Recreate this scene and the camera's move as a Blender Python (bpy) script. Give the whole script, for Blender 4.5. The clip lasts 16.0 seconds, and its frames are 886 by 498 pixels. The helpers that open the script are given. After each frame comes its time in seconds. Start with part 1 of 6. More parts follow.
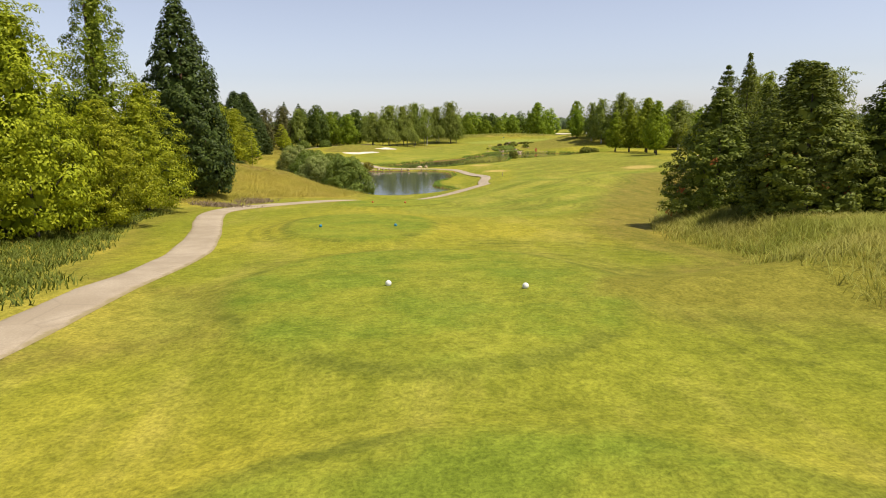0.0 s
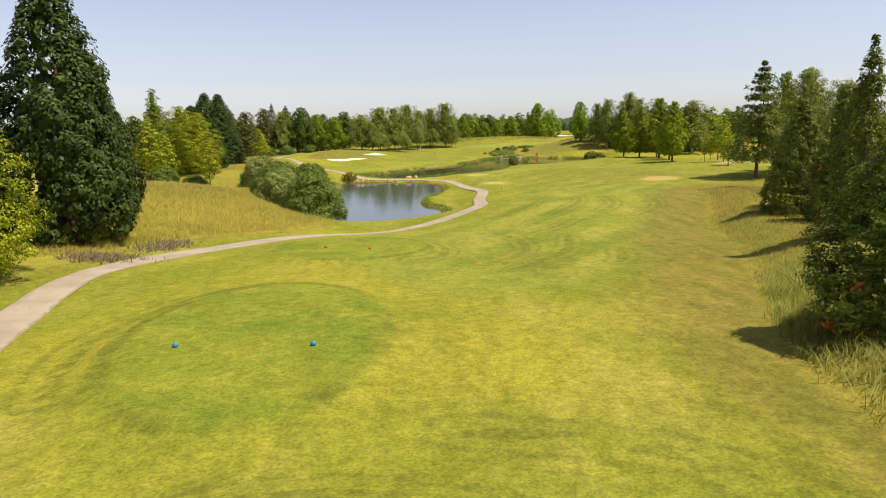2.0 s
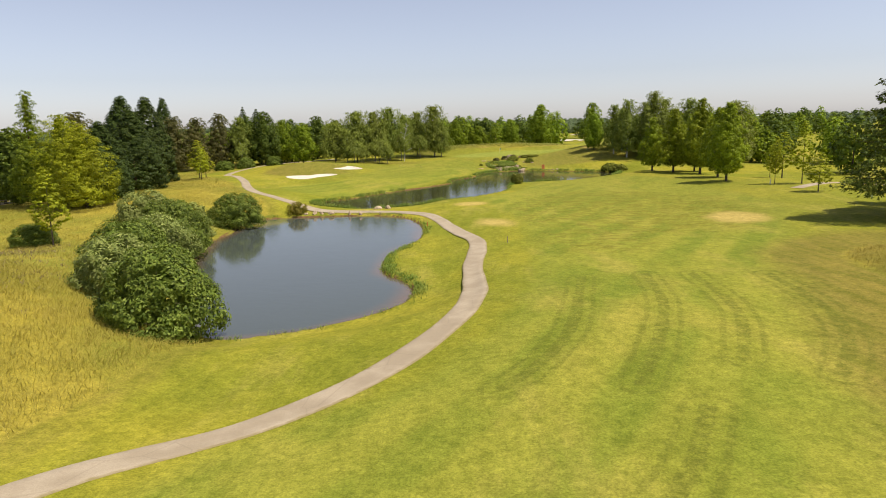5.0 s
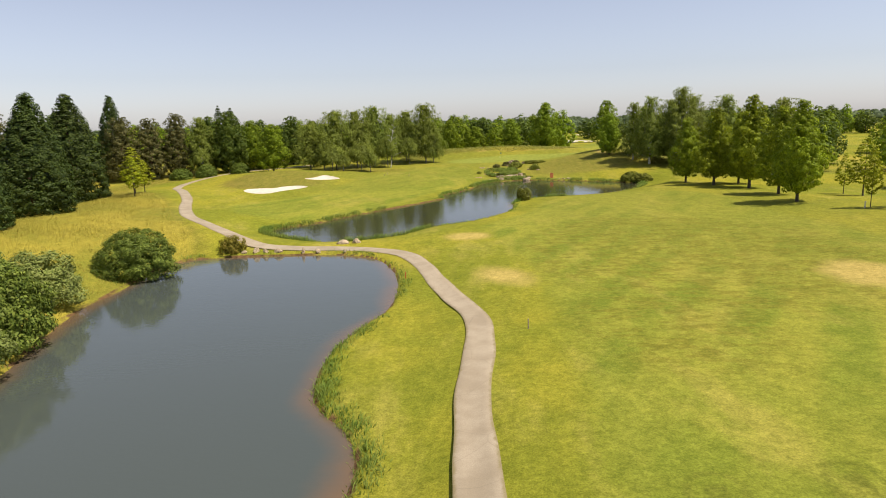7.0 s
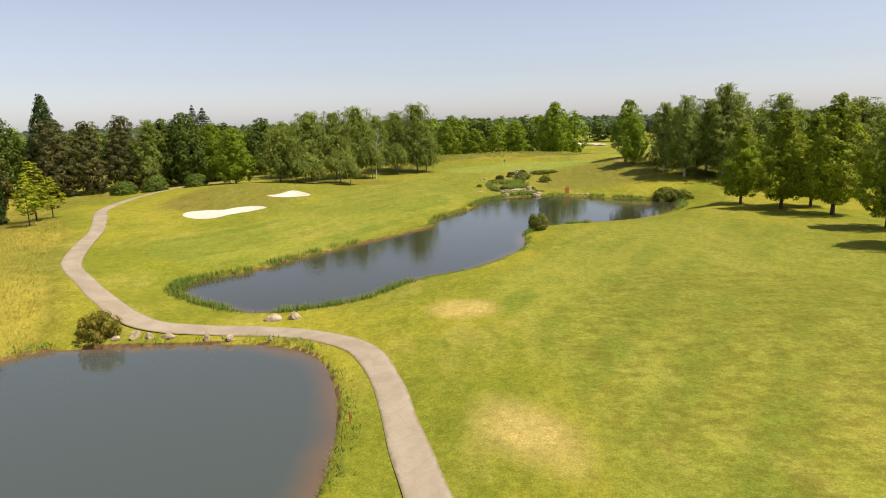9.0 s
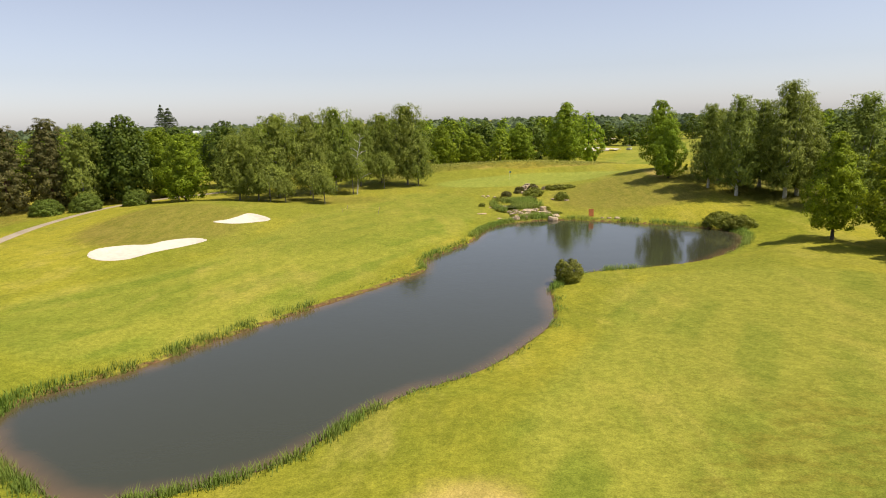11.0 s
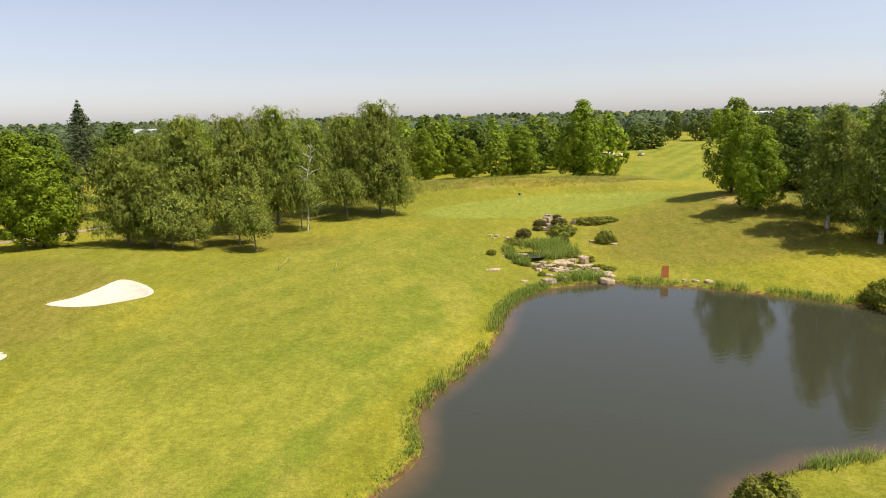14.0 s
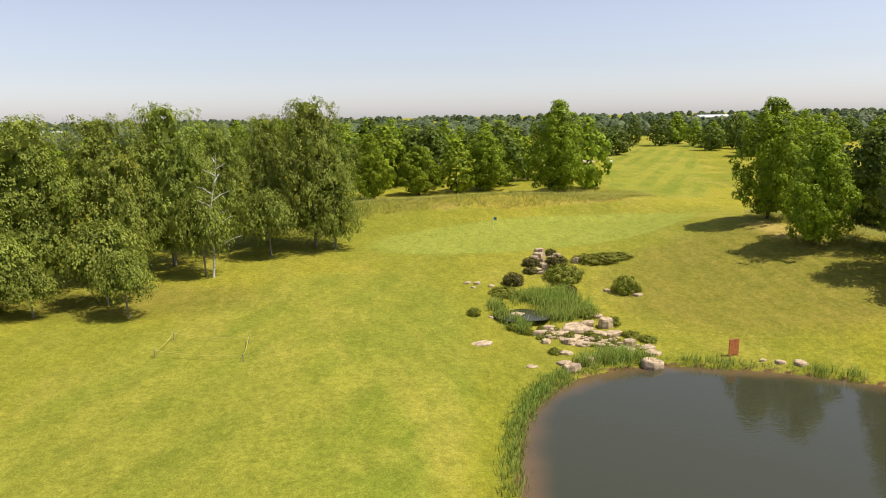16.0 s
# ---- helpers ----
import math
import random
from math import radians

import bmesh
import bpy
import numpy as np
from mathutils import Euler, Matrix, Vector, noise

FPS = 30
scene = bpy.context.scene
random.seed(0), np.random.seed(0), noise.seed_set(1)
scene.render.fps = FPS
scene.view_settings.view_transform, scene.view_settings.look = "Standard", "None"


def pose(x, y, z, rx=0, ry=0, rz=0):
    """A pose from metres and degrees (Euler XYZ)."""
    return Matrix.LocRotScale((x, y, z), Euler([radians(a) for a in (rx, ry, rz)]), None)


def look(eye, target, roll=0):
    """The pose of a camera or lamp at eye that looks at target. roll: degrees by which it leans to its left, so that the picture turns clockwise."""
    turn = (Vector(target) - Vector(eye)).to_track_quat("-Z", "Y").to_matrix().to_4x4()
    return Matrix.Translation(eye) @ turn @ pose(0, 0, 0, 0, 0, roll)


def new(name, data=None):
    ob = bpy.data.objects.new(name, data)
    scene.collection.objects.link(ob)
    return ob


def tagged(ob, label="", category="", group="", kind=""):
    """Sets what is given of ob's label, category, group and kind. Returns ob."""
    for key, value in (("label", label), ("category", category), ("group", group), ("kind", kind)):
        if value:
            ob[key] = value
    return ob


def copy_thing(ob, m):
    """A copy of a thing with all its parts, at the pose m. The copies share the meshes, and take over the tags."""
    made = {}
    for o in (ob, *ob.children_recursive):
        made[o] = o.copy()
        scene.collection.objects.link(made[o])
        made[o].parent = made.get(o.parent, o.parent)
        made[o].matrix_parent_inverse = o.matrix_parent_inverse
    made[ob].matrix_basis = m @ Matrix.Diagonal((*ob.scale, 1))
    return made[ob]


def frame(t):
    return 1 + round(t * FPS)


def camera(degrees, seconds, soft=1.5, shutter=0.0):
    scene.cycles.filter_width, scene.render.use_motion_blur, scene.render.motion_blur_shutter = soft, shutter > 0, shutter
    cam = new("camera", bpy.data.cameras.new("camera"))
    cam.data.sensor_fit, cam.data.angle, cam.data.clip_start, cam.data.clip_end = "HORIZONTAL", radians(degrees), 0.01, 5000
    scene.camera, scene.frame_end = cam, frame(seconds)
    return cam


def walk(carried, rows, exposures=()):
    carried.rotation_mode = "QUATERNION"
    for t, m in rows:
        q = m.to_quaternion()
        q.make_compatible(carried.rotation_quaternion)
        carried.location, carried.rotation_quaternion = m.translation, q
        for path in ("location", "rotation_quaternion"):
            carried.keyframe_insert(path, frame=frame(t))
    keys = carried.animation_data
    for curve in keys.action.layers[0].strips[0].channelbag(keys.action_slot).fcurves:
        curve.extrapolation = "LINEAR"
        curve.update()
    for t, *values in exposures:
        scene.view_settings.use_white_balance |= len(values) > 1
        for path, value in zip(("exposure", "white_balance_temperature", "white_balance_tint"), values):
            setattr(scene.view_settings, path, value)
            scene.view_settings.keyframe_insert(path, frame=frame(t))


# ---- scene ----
cam = camera(68.0, 16.0, 1.0)
PATH = [
    (0, (0.123, 0.311, 14.95), (0.114, 2.275, 14.574), -0.8),
    (0.5, (0.442, 4.8, 15.109), (0.436, 6.764, 14.732), -0.9),
    (1, (0.783, 9.758, 15.335), (0.779, 11.723, 14.958), -0.9),
    (1.5, (1.17, 15.55, 15.674), (1.166, 17.514, 15.297), -1.0),
    (2, (1.639, 22.114, 16.089), (1.636, 24.078, 15.714), -1.1),
    (2.5, (2.208, 29.267, 16.524), (2.206, 31.232, 16.15), -1.2),
    (3, (2.796, 36.767, 16.922), (2.796, 38.732, 16.547), -1.2),
    (3.5, (3.321, 44.408, 17.241), (3.322, 46.373, 16.867), -1.3),
    (4, (3.79, 52.203, 17.522), (3.793, 54.168, 17.148), -1.3),
    (4.5, (4.231, 60.206, 17.815), (4.236, 62.171, 17.442), -1.4),
    (5, (4.656, 68.398, 18.123), (4.663, 70.362, 17.749), -1.5),
    (5.5, (5.067, 76.725, 18.425), (5.078, 78.689, 18.05), -1.5),
    (6, (5.47, 85.134, 18.701), (5.483, 87.098, 18.324), -1.5),
    (6.5, (5.868, 93.571, 18.932), (5.883, 95.535, 18.553), -1.6),
    (7, (6.274, 102.005, 19.121), (6.292, 103.968, 18.741), -1.6),
    (7.5, (6.724, 110.452, 19.332), (6.743, 112.415, 18.95), -1.6),
    (8, (7.253, 118.934, 19.632), (7.272, 120.897, 19.248), -1.6),
    (8.5, (7.844, 127.423, 20.025), (7.863, 129.386, 19.64), -1.6),
    (9, (8.406, 135.823, 20.435), (8.425, 137.785, 20.05), -1.6),
    (9.5, (8.855, 144.049, 20.788), (8.875, 146.011, 20.403), -1.6),
    (10, (9.161, 152.126, 21.076), (9.183, 154.088, 20.691), -1.6),
    (10.5, (9.322, 160.127, 21.321), (9.348, 162.09, 20.935), -1.5),
    (11, (9.336, 168.129, 21.543), (9.366, 170.091, 21.156), -1.5),
    (11.5, (9.2, 176.204, 21.764), (9.236, 178.165, 21.376), -1.5),
    (12, (8.919, 184.379, 22.001), (8.963, 186.34, 21.611), -1.4),
    (12.5, (8.52, 192.574, 22.26), (8.573, 194.534, 21.866), -1.4),
    (13, (8.076, 200.702, 22.541), (8.141, 202.661, 22.144), -1.4),
    (13.5, (7.754, 208.691, 22.832), (7.84, 210.649, 22.432), -1.4),
    (14, (7.559, 216.494, 23.074), (7.676, 218.45, 22.672), -1.3),
    (14.5, (7.377, 224.092, 23.192), (7.532, 226.044, 22.789), -1.3),
    (15, (7.173, 231.514, 23.212), (7.369, 233.463, 22.809), -1.2),
    (15.5, (7.127, 238.77, 23.183), (7.369, 240.714, 22.782), -1.1),
    (16, (7.377, 245.89, 23.146), (7.67, 247.828, 22.747), -1.0),
]
walk(cam, [(t, look(eye, target, roll)) for t, eye, target, roll in PATH], exposures=((0, 0.34, 6500, 10), (1.5, 0.39, 6500, 10), (2.5, 0.34, 6500, 10), (4, 0.27, 6500, 10), (9, 0.28, 6500, 10), (12.5, 0.33, 6500, 10), (16, 0.38, 6500, 10)))

# ---- sky and sun ----
SUN_WAY = Vector((0.74, -0.26, 1.45)).normalized()          # from the ground towards the sun
world = bpy.data.worlds.new("sky")
scene.world = world
world.use_nodes = True
sky = world.node_tree.nodes.new("ShaderNodeTexSky")
sky.sky_type, sky.sun_disc = "NISHITA", False
sky.sun_elevation = math.asin(SUN_WAY.z)
sky.sun_rotation = math.atan2(SUN_WAY.x, SUN_WAY.y)
sky.air_density, sky.dust_density, sky.ozone_density, sky.altitude = 1.0, 0.55, 1.0, 0
haze = world.node_tree.nodes.new("ShaderNodeHueSaturation")
haze.inputs["Saturation"].default_value = 0.52
world.node_tree.links.new(sky.outputs[0], haze.inputs["Color"])
tint = world.node_tree.nodes.new("ShaderNodeMix")
tint.data_type, tint.blend_type = "RGBA", "MULTIPLY"
tint.inputs[0].default_value, tint.inputs[7].default_value = 1.0, (0.972, 0.970, 1.08, 1)
world.node_tree.links.new(haze.outputs[0], tint.inputs[6])
world.node_tree.links.new(tint.outputs[2], world.node_tree.nodes["Background"].inputs[0])
world.node_tree.nodes["Background"].inputs[1].default_value = 0.100
sun = new("sun", bpy.data.lights.new("sun", "SUN"))
sun.data.energy, sun.data.angle, sun.data.color = 4.6, radians(0.53), (1.0, 0.91, 0.775)
sun.matrix_world = look(SUN_WAY * 300, (0, 0, 0))

# ---- small tools ----
rng = np.random.default_rng(7)


def quick_mesh(name, verts, faces, smooth=False, normals=None):
    """A mesh from arrays: verts N x 3, faces M x k."""
    verts, faces = np.asarray(verts, np.float32), np.asarray(faces, np.int32)
    me = bpy.data.meshes.new(name)
    k = faces.shape[1]
    me.vertices.add(len(verts)), me.loops.add(faces.size), me.polygons.add(len(faces))
    me.vertices.foreach_set("co", verts.ravel())
    me.loops.foreach_set("vertex_index", faces.ravel())
    me.polygons.foreach_set("loop_start", np.arange(len(faces), dtype=np.int32) * k)
    me.polygons.foreach_set("use_smooth", np.full(len(faces), smooth))
    me.update(calc_edges=True)
    if normals is not None:
        me.normals_split_custom_set_from_vertices(normals / (np.linalg.norm(normals, axis=1)[:, None] + 1e-9))
    return me


def joined(pieces):
    """One pair of arrays from several (verts, faces)."""
    verts, faces, n = [], [], 0
    for v, f in pieces:
        verts.append(v), faces.append(np.asarray(f) + n)
        n += len(v)
    return np.concatenate(verts), np.concatenate(faces)


def put_attribute(me, name, values):
    me.attributes.new(name, "FLOAT", "POINT").data.foreach_set("value", np.asarray(values, np.float32).ravel())


def part(name, data, material, parent=None, label=""):
    """Links a mesh or bmesh as one object, under its thing if it has one."""
    if isinstance(data, bmesh.types.BMesh):
        me = bpy.data.meshes.new(name)
        data.to_mesh(me), data.free()
        data = me
    ob = new(name, data)
    if material and not data.materials:
        data.materials.append(material)
    ob.parent = parent
    return tagged(ob, label)


def thing(name, label, category, group="", kind="", at=None):
    ob = new(name)
    ob.empty_display_size = 0.2
    if at is not None:
        ob.matrix_basis = at
    return tagged(ob, label, category, group, kind)


def tube(points, radii, sides=7):
    """A tapered tube along points, as verts and quads."""
    points, radii = np.asarray(points, float), np.asarray(radii, float)
    ways = np.gradient(points, axis=0)
    ways /= np.linalg.norm(ways, axis=1)[:, None] + 1e-9
    side = np.cross(ways, (0.31, 0.95, 0.05))
    side /= np.linalg.norm(side, axis=1)[:, None] + 1e-9
    other = np.cross(ways, side)
    a = np.linspace(0, 2 * np.pi, sides, endpoint=False)
    ring = side[:, None] * np.cos(a)[None, :, None] + other[:, None] * np.sin(a)[None, :, None]
    verts = (points[:, None] + ring * radii[:, None, None]).reshape(-1, 3)
    i, j = np.meshgrid(np.arange(len(points) - 1), np.arange(sides), indexing="ij")
    i, j = i.ravel(), j.ravel()
    k = (j + 1) % sides
    return verts, np.stack([i * sides + j, i * sides + k, (i + 1) * sides + k, (i + 1) * sides + j], 1)


# ---- materials ----
def material(name):
    m = bpy.data.materials.new(name)
    m.use_nodes = True
    t = m.node_tree
    return m, t, t.nodes["Principled BSDF"]


def noise_node(t, where, scale, detail=3.0, rough=0.55, stretch=(1, 1, 1), turn=0.0):
    m = t.nodes.new("ShaderNodeMapping")
    m.inputs["Scale"].default_value, m.inputs["Rotation"].default_value = stretch, (0, 0, radians(turn))
    t.links.new(where, m.inputs["Vector"])
    n = t.nodes.new("ShaderNodeTexNoise")
    n.inputs["Scale"].default_value, n.inputs["Detail"].default_value, n.inputs["Roughness"].default_value = scale, detail, rough
    t.links.new(m.outputs[0], n.inputs["Vector"])
    return n.outputs["Fac"]


def span(t, value, a, b, lo=0.0, hi=1.0, smooth=True):
    n = t.nodes.new("ShaderNodeMapRange")
    n.interpolation_type = "SMOOTHSTEP" if smooth else "LINEAR"
    for key, v in (("From Min", a), ("From Max", b), ("To Min", lo), ("To Max", hi)):
        n.inputs[key].default_value = v
    t.links.new(value, n.inputs["Value"])
    return n.outputs["Result"]


def sums(t, kind, a, b):
    n = t.nodes.new("ShaderNodeMath")
    n.operation = kind
    for slot, v in ((0, a), (1, b)):
        if isinstance(v, (int, float)):
            n.inputs[slot].default_value = v
        else:
            t.links.new(v, n.inputs[slot])
    return n.outputs[0]


def blend(t, fac, a, b, kind="MIX"):
    n = t.nodes.new("ShaderNodeMix")
    n.data_type, n.blend_type = "RGBA", kind
    for slot, v in ((0, fac), (6, a), (7, b)):
        if isinstance(v, (int, float)):
            n.inputs[slot].default_value = v
        elif isinstance(v, tuple):
            n.inputs[slot].default_value = (*v, 1)
        else:
            t.links.new(v, n.inputs[slot])
    return n.outputs[2]


def bump(t, bsdf, height, strength, distance):
    n = t.nodes.new("ShaderNodeBump")
    n.inputs["Strength"].default_value, n.inputs["Distance"].default_value = strength, distance
    t.links.new(height, n.inputs["Height"])
    t.links.new(n.outputs[0], bsdf.inputs["Normal"])


def leaf_material(name, dark, mid, light, through_leaf=0.35, rough=0.55):
    m, t, bsdf = material(name)
    geo, info = t.nodes.new("ShaderNodeNewGeometry"), t.nodes.new("ShaderNodeObjectInfo")
    ramp = t.nodes.new("ShaderNodeValToRGB")
    ramp.color_ramp.elements[0].color, ramp.color_ramp.elements[1].color = (*dark, 1), (*light, 1)
    ramp.color_ramp.elements.new(0.5).color = (*mid, 1)
    t.links.new(span(t, geo.outputs["Random Per Island"], 0, 1, 0.05, 0.95, False), ramp.inputs[0])
    where = t.nodes.new("ShaderNodeTexCoord").outputs["Object"]
    patches = span(t, noise_node(t, where, 0.45, 2), 0.3, 0.7, 0.78, 1.2)
    hue = t.nodes.new("ShaderNodeHueSaturation")
    t.links.new(ramp.outputs[0], hue.inputs["Color"])
    t.links.new(span(t, info.outputs["Random"], 0, 1, 0.493, 0.507, False), hue.inputs["Hue"])
    t.links.new(sums(t, "MULTIPLY", patches, span(t, info.outputs["Random"], 0, 1, 0.92, 1.10, False)), hue.inputs["Value"])
    t.links.new(hue.outputs[0], bsdf.inputs["Base Color"])
    bsdf.inputs["Roughness"].default_value = rough
    bsdf.inputs["Specular IOR Level"].default_value = 0.14
    glow = t.nodes.new("ShaderNodeBsdfTranslucent")
    t.links.new(blend(t, 0.35, hue.outputs[0], (0.24, 0.30, 0.02)), glow.inputs[0])
    mix = t.nodes.new("ShaderNodeMixShader")
    mix.inputs[0].default_value = through_leaf
    t.links.new(bsdf.outputs[0], mix.inputs[1]), t.links.new(glow.outputs[0], mix.inputs[2])
    t.links.new(mix.outputs[0], t.nodes["Material Output"].inputs[0])
    return m


LEAF_GOLD = leaf_material("leaf_gold", (0.17, 0.205, 0.010), (0.325, 0.36, 0.014), (0.48, 0.49, 0.028), 0.38)
LEAF_FEATHER = leaf_material("leaf_feather", (0.10, 0.14, 0.012), (0.20, 0.25, 0.018), (0.32, 0.36, 0.030), 0.32)
LEAF_FRESH = leaf_material("leaf_fresh", (0.12, 0.18, 0.012), (0.235, 0.325, 0.018), (0.38, 0.455, 0.030), 0.42)
LEAF_ROW = leaf_material("leaf_row", (0.13, 0.18, 0.010), (0.265, 0.33, 0.014), (0.41, 0.455, 0.027), 0.42)
LEAF_WILLOW = leaf_material("leaf_willow", (0.105, 0.14, 0.023), (0.21, 0.25, 0.038), (0.35, 0.39, 0.066), 0.34)
LEAF_BIRCH = leaf_material("leaf_birch", (0.11, 0.145, 0.024), (0.21, 0.25, 0.038), (0.335, 0.37, 0.064), 0.30)
LEAF_WOOD = leaf_material("leaf_wood", (0.05, 0.08, 0.010), (0.095, 0.138, 0.017), (0.165, 0.21, 0.030), 0.28)
LEAF_SEQUOIA = leaf_material("leaf_sequoia", (0.026, 0.044, 0.009), (0.052, 0.078, 0.014), (0.095, 0.125, 0.023), 0.12)
LEAF_CONIFER = leaf_material("leaf_conifer", (0.07, 0.095, 0.012), (0.135, 0.162, 0.020), (0.23, 0.25, 0.032), 0.25)
LEAF_PINE = leaf_material("leaf_pine", (0.082, 0.080, 0.024), (0.12, 0.112, 0.034), (0.17, 0.145, 0.050), 0.2)
LEAF_CEDAR = leaf_material("leaf_cedar", (0.060, 0.080, 0.034), (0.095, 0.120, 0.050), (0.14, 0.165, 0.075), 0.2)
LEAF_SHRUB = leaf_material("leaf_shrub", (0.075, 0.115, 0.018), (0.15, 0.20, 0.028), (0.27, 0.32, 0.058), 0.28)
LEAF_SILVER = leaf_material("leaf_silver", (0.17, 0.21, 0.045), (0.26, 0.3, 0.075), (0.4, 0.42, 0.13), 0.35)
LEAF_JUNIPER = leaf_material("leaf_juniper", (0.11, 0.13, 0.018), (0.215, 0.23, 0.028), (0.34, 0.345, 0.052), 0.25)
LEAF_HEATHER = leaf_material("leaf_heather", (0.075, 0.068, 0.018), (0.12, 0.105, 0.028), (0.17, 0.145, 0.042), 0.2)
# far belts: distance haze is put into the leaf colour, bluer and greyer
LEAF_FARWOOD_HAZED = leaf_material("leaf_farwood_hazed", (0.075, 0.105, 0.045), (0.10, 0.135, 0.058), (0.14, 0.175, 0.078), 0.2)
LEAF_RUSSET = leaf_material("leaf_russet", (0.16, 0.15, 0.02), (0.27, 0.23, 0.03), (0.38, 0.29, 0.05), 0.35)
LEAF_RUST = leaf_material("leaf_rust", (0.30, 0.075, 0.016), (0.42, 0.13, 0.03), (0.5, 0.2, 0.04), 0.2)


def bark_material(name, a, b, scale=3.0, marks=None):
    m, t, bsdf = material(name)
    where = t.nodes.new("ShaderNodeTexCoord").outputs["Object"]
    grain = noise_node(t, where, scale, 5, 0.65, (3, 3, 0.6))
    colour = blend(t, span(t, grain, 0.35, 0.65), a, b)
    if marks:
        colour = blend(t, span(t, noise_node(t, where, 2.2, 3, 0.6, (0.6, 0.6, 3)), 0.60, 0.66), colour, marks)
    t.links.new(colour, bsdf.inputs["Base Color"])
    bsdf.inputs["Roughness"].default_value = 0.9
    bump(t, bsdf, grain, 0.6, 0.05)
    return m


BARK = bark_material("bark", (0.05, 0.038, 0.026), (0.12, 0.095, 0.07))
BARK_GREY = bark_material("bark_grey", (0.13, 0.115, 0.095), (0.30, 0.275, 0.24), 3.0, (0.05, 0.045, 0.04))
BARK_RED = bark_material("bark_red", (0.09, 0.045, 0.024), (0.17, 0.09, 0.05))
BARK_BIRCH = bark_material("bark_birch", (0.42, 0.39, 0.34), (0.62, 0.60, 0.55), 3.0, (0.05, 0.045, 0.04))


def plain_material(name, colour, rough=0.6, metal=0.0, vary=0.15, scale=4.0, relief=0.2):
    m, t, bsdf = material(name)
    where = t.nodes.new("ShaderNodeTexCoord").outputs["Object"]
    grain = noise_node(t, where, scale, 5, 0.6)
    dark = tuple(c * (1 - vary) for c in colour)
    light = tuple(min(1, c * (1 + vary)) for c in colour)
    t.links.new(blend(t, span(t, grain, 0.3, 0.7), dark, light), bsdf.inputs["Base Color"])
    bsdf.inputs["Roughness"].default_value, bsdf.inputs["Metallic"].default_value = rough, metal
    if relief:
        bump(t, bsdf, grain, relief, 0.03)
    return m


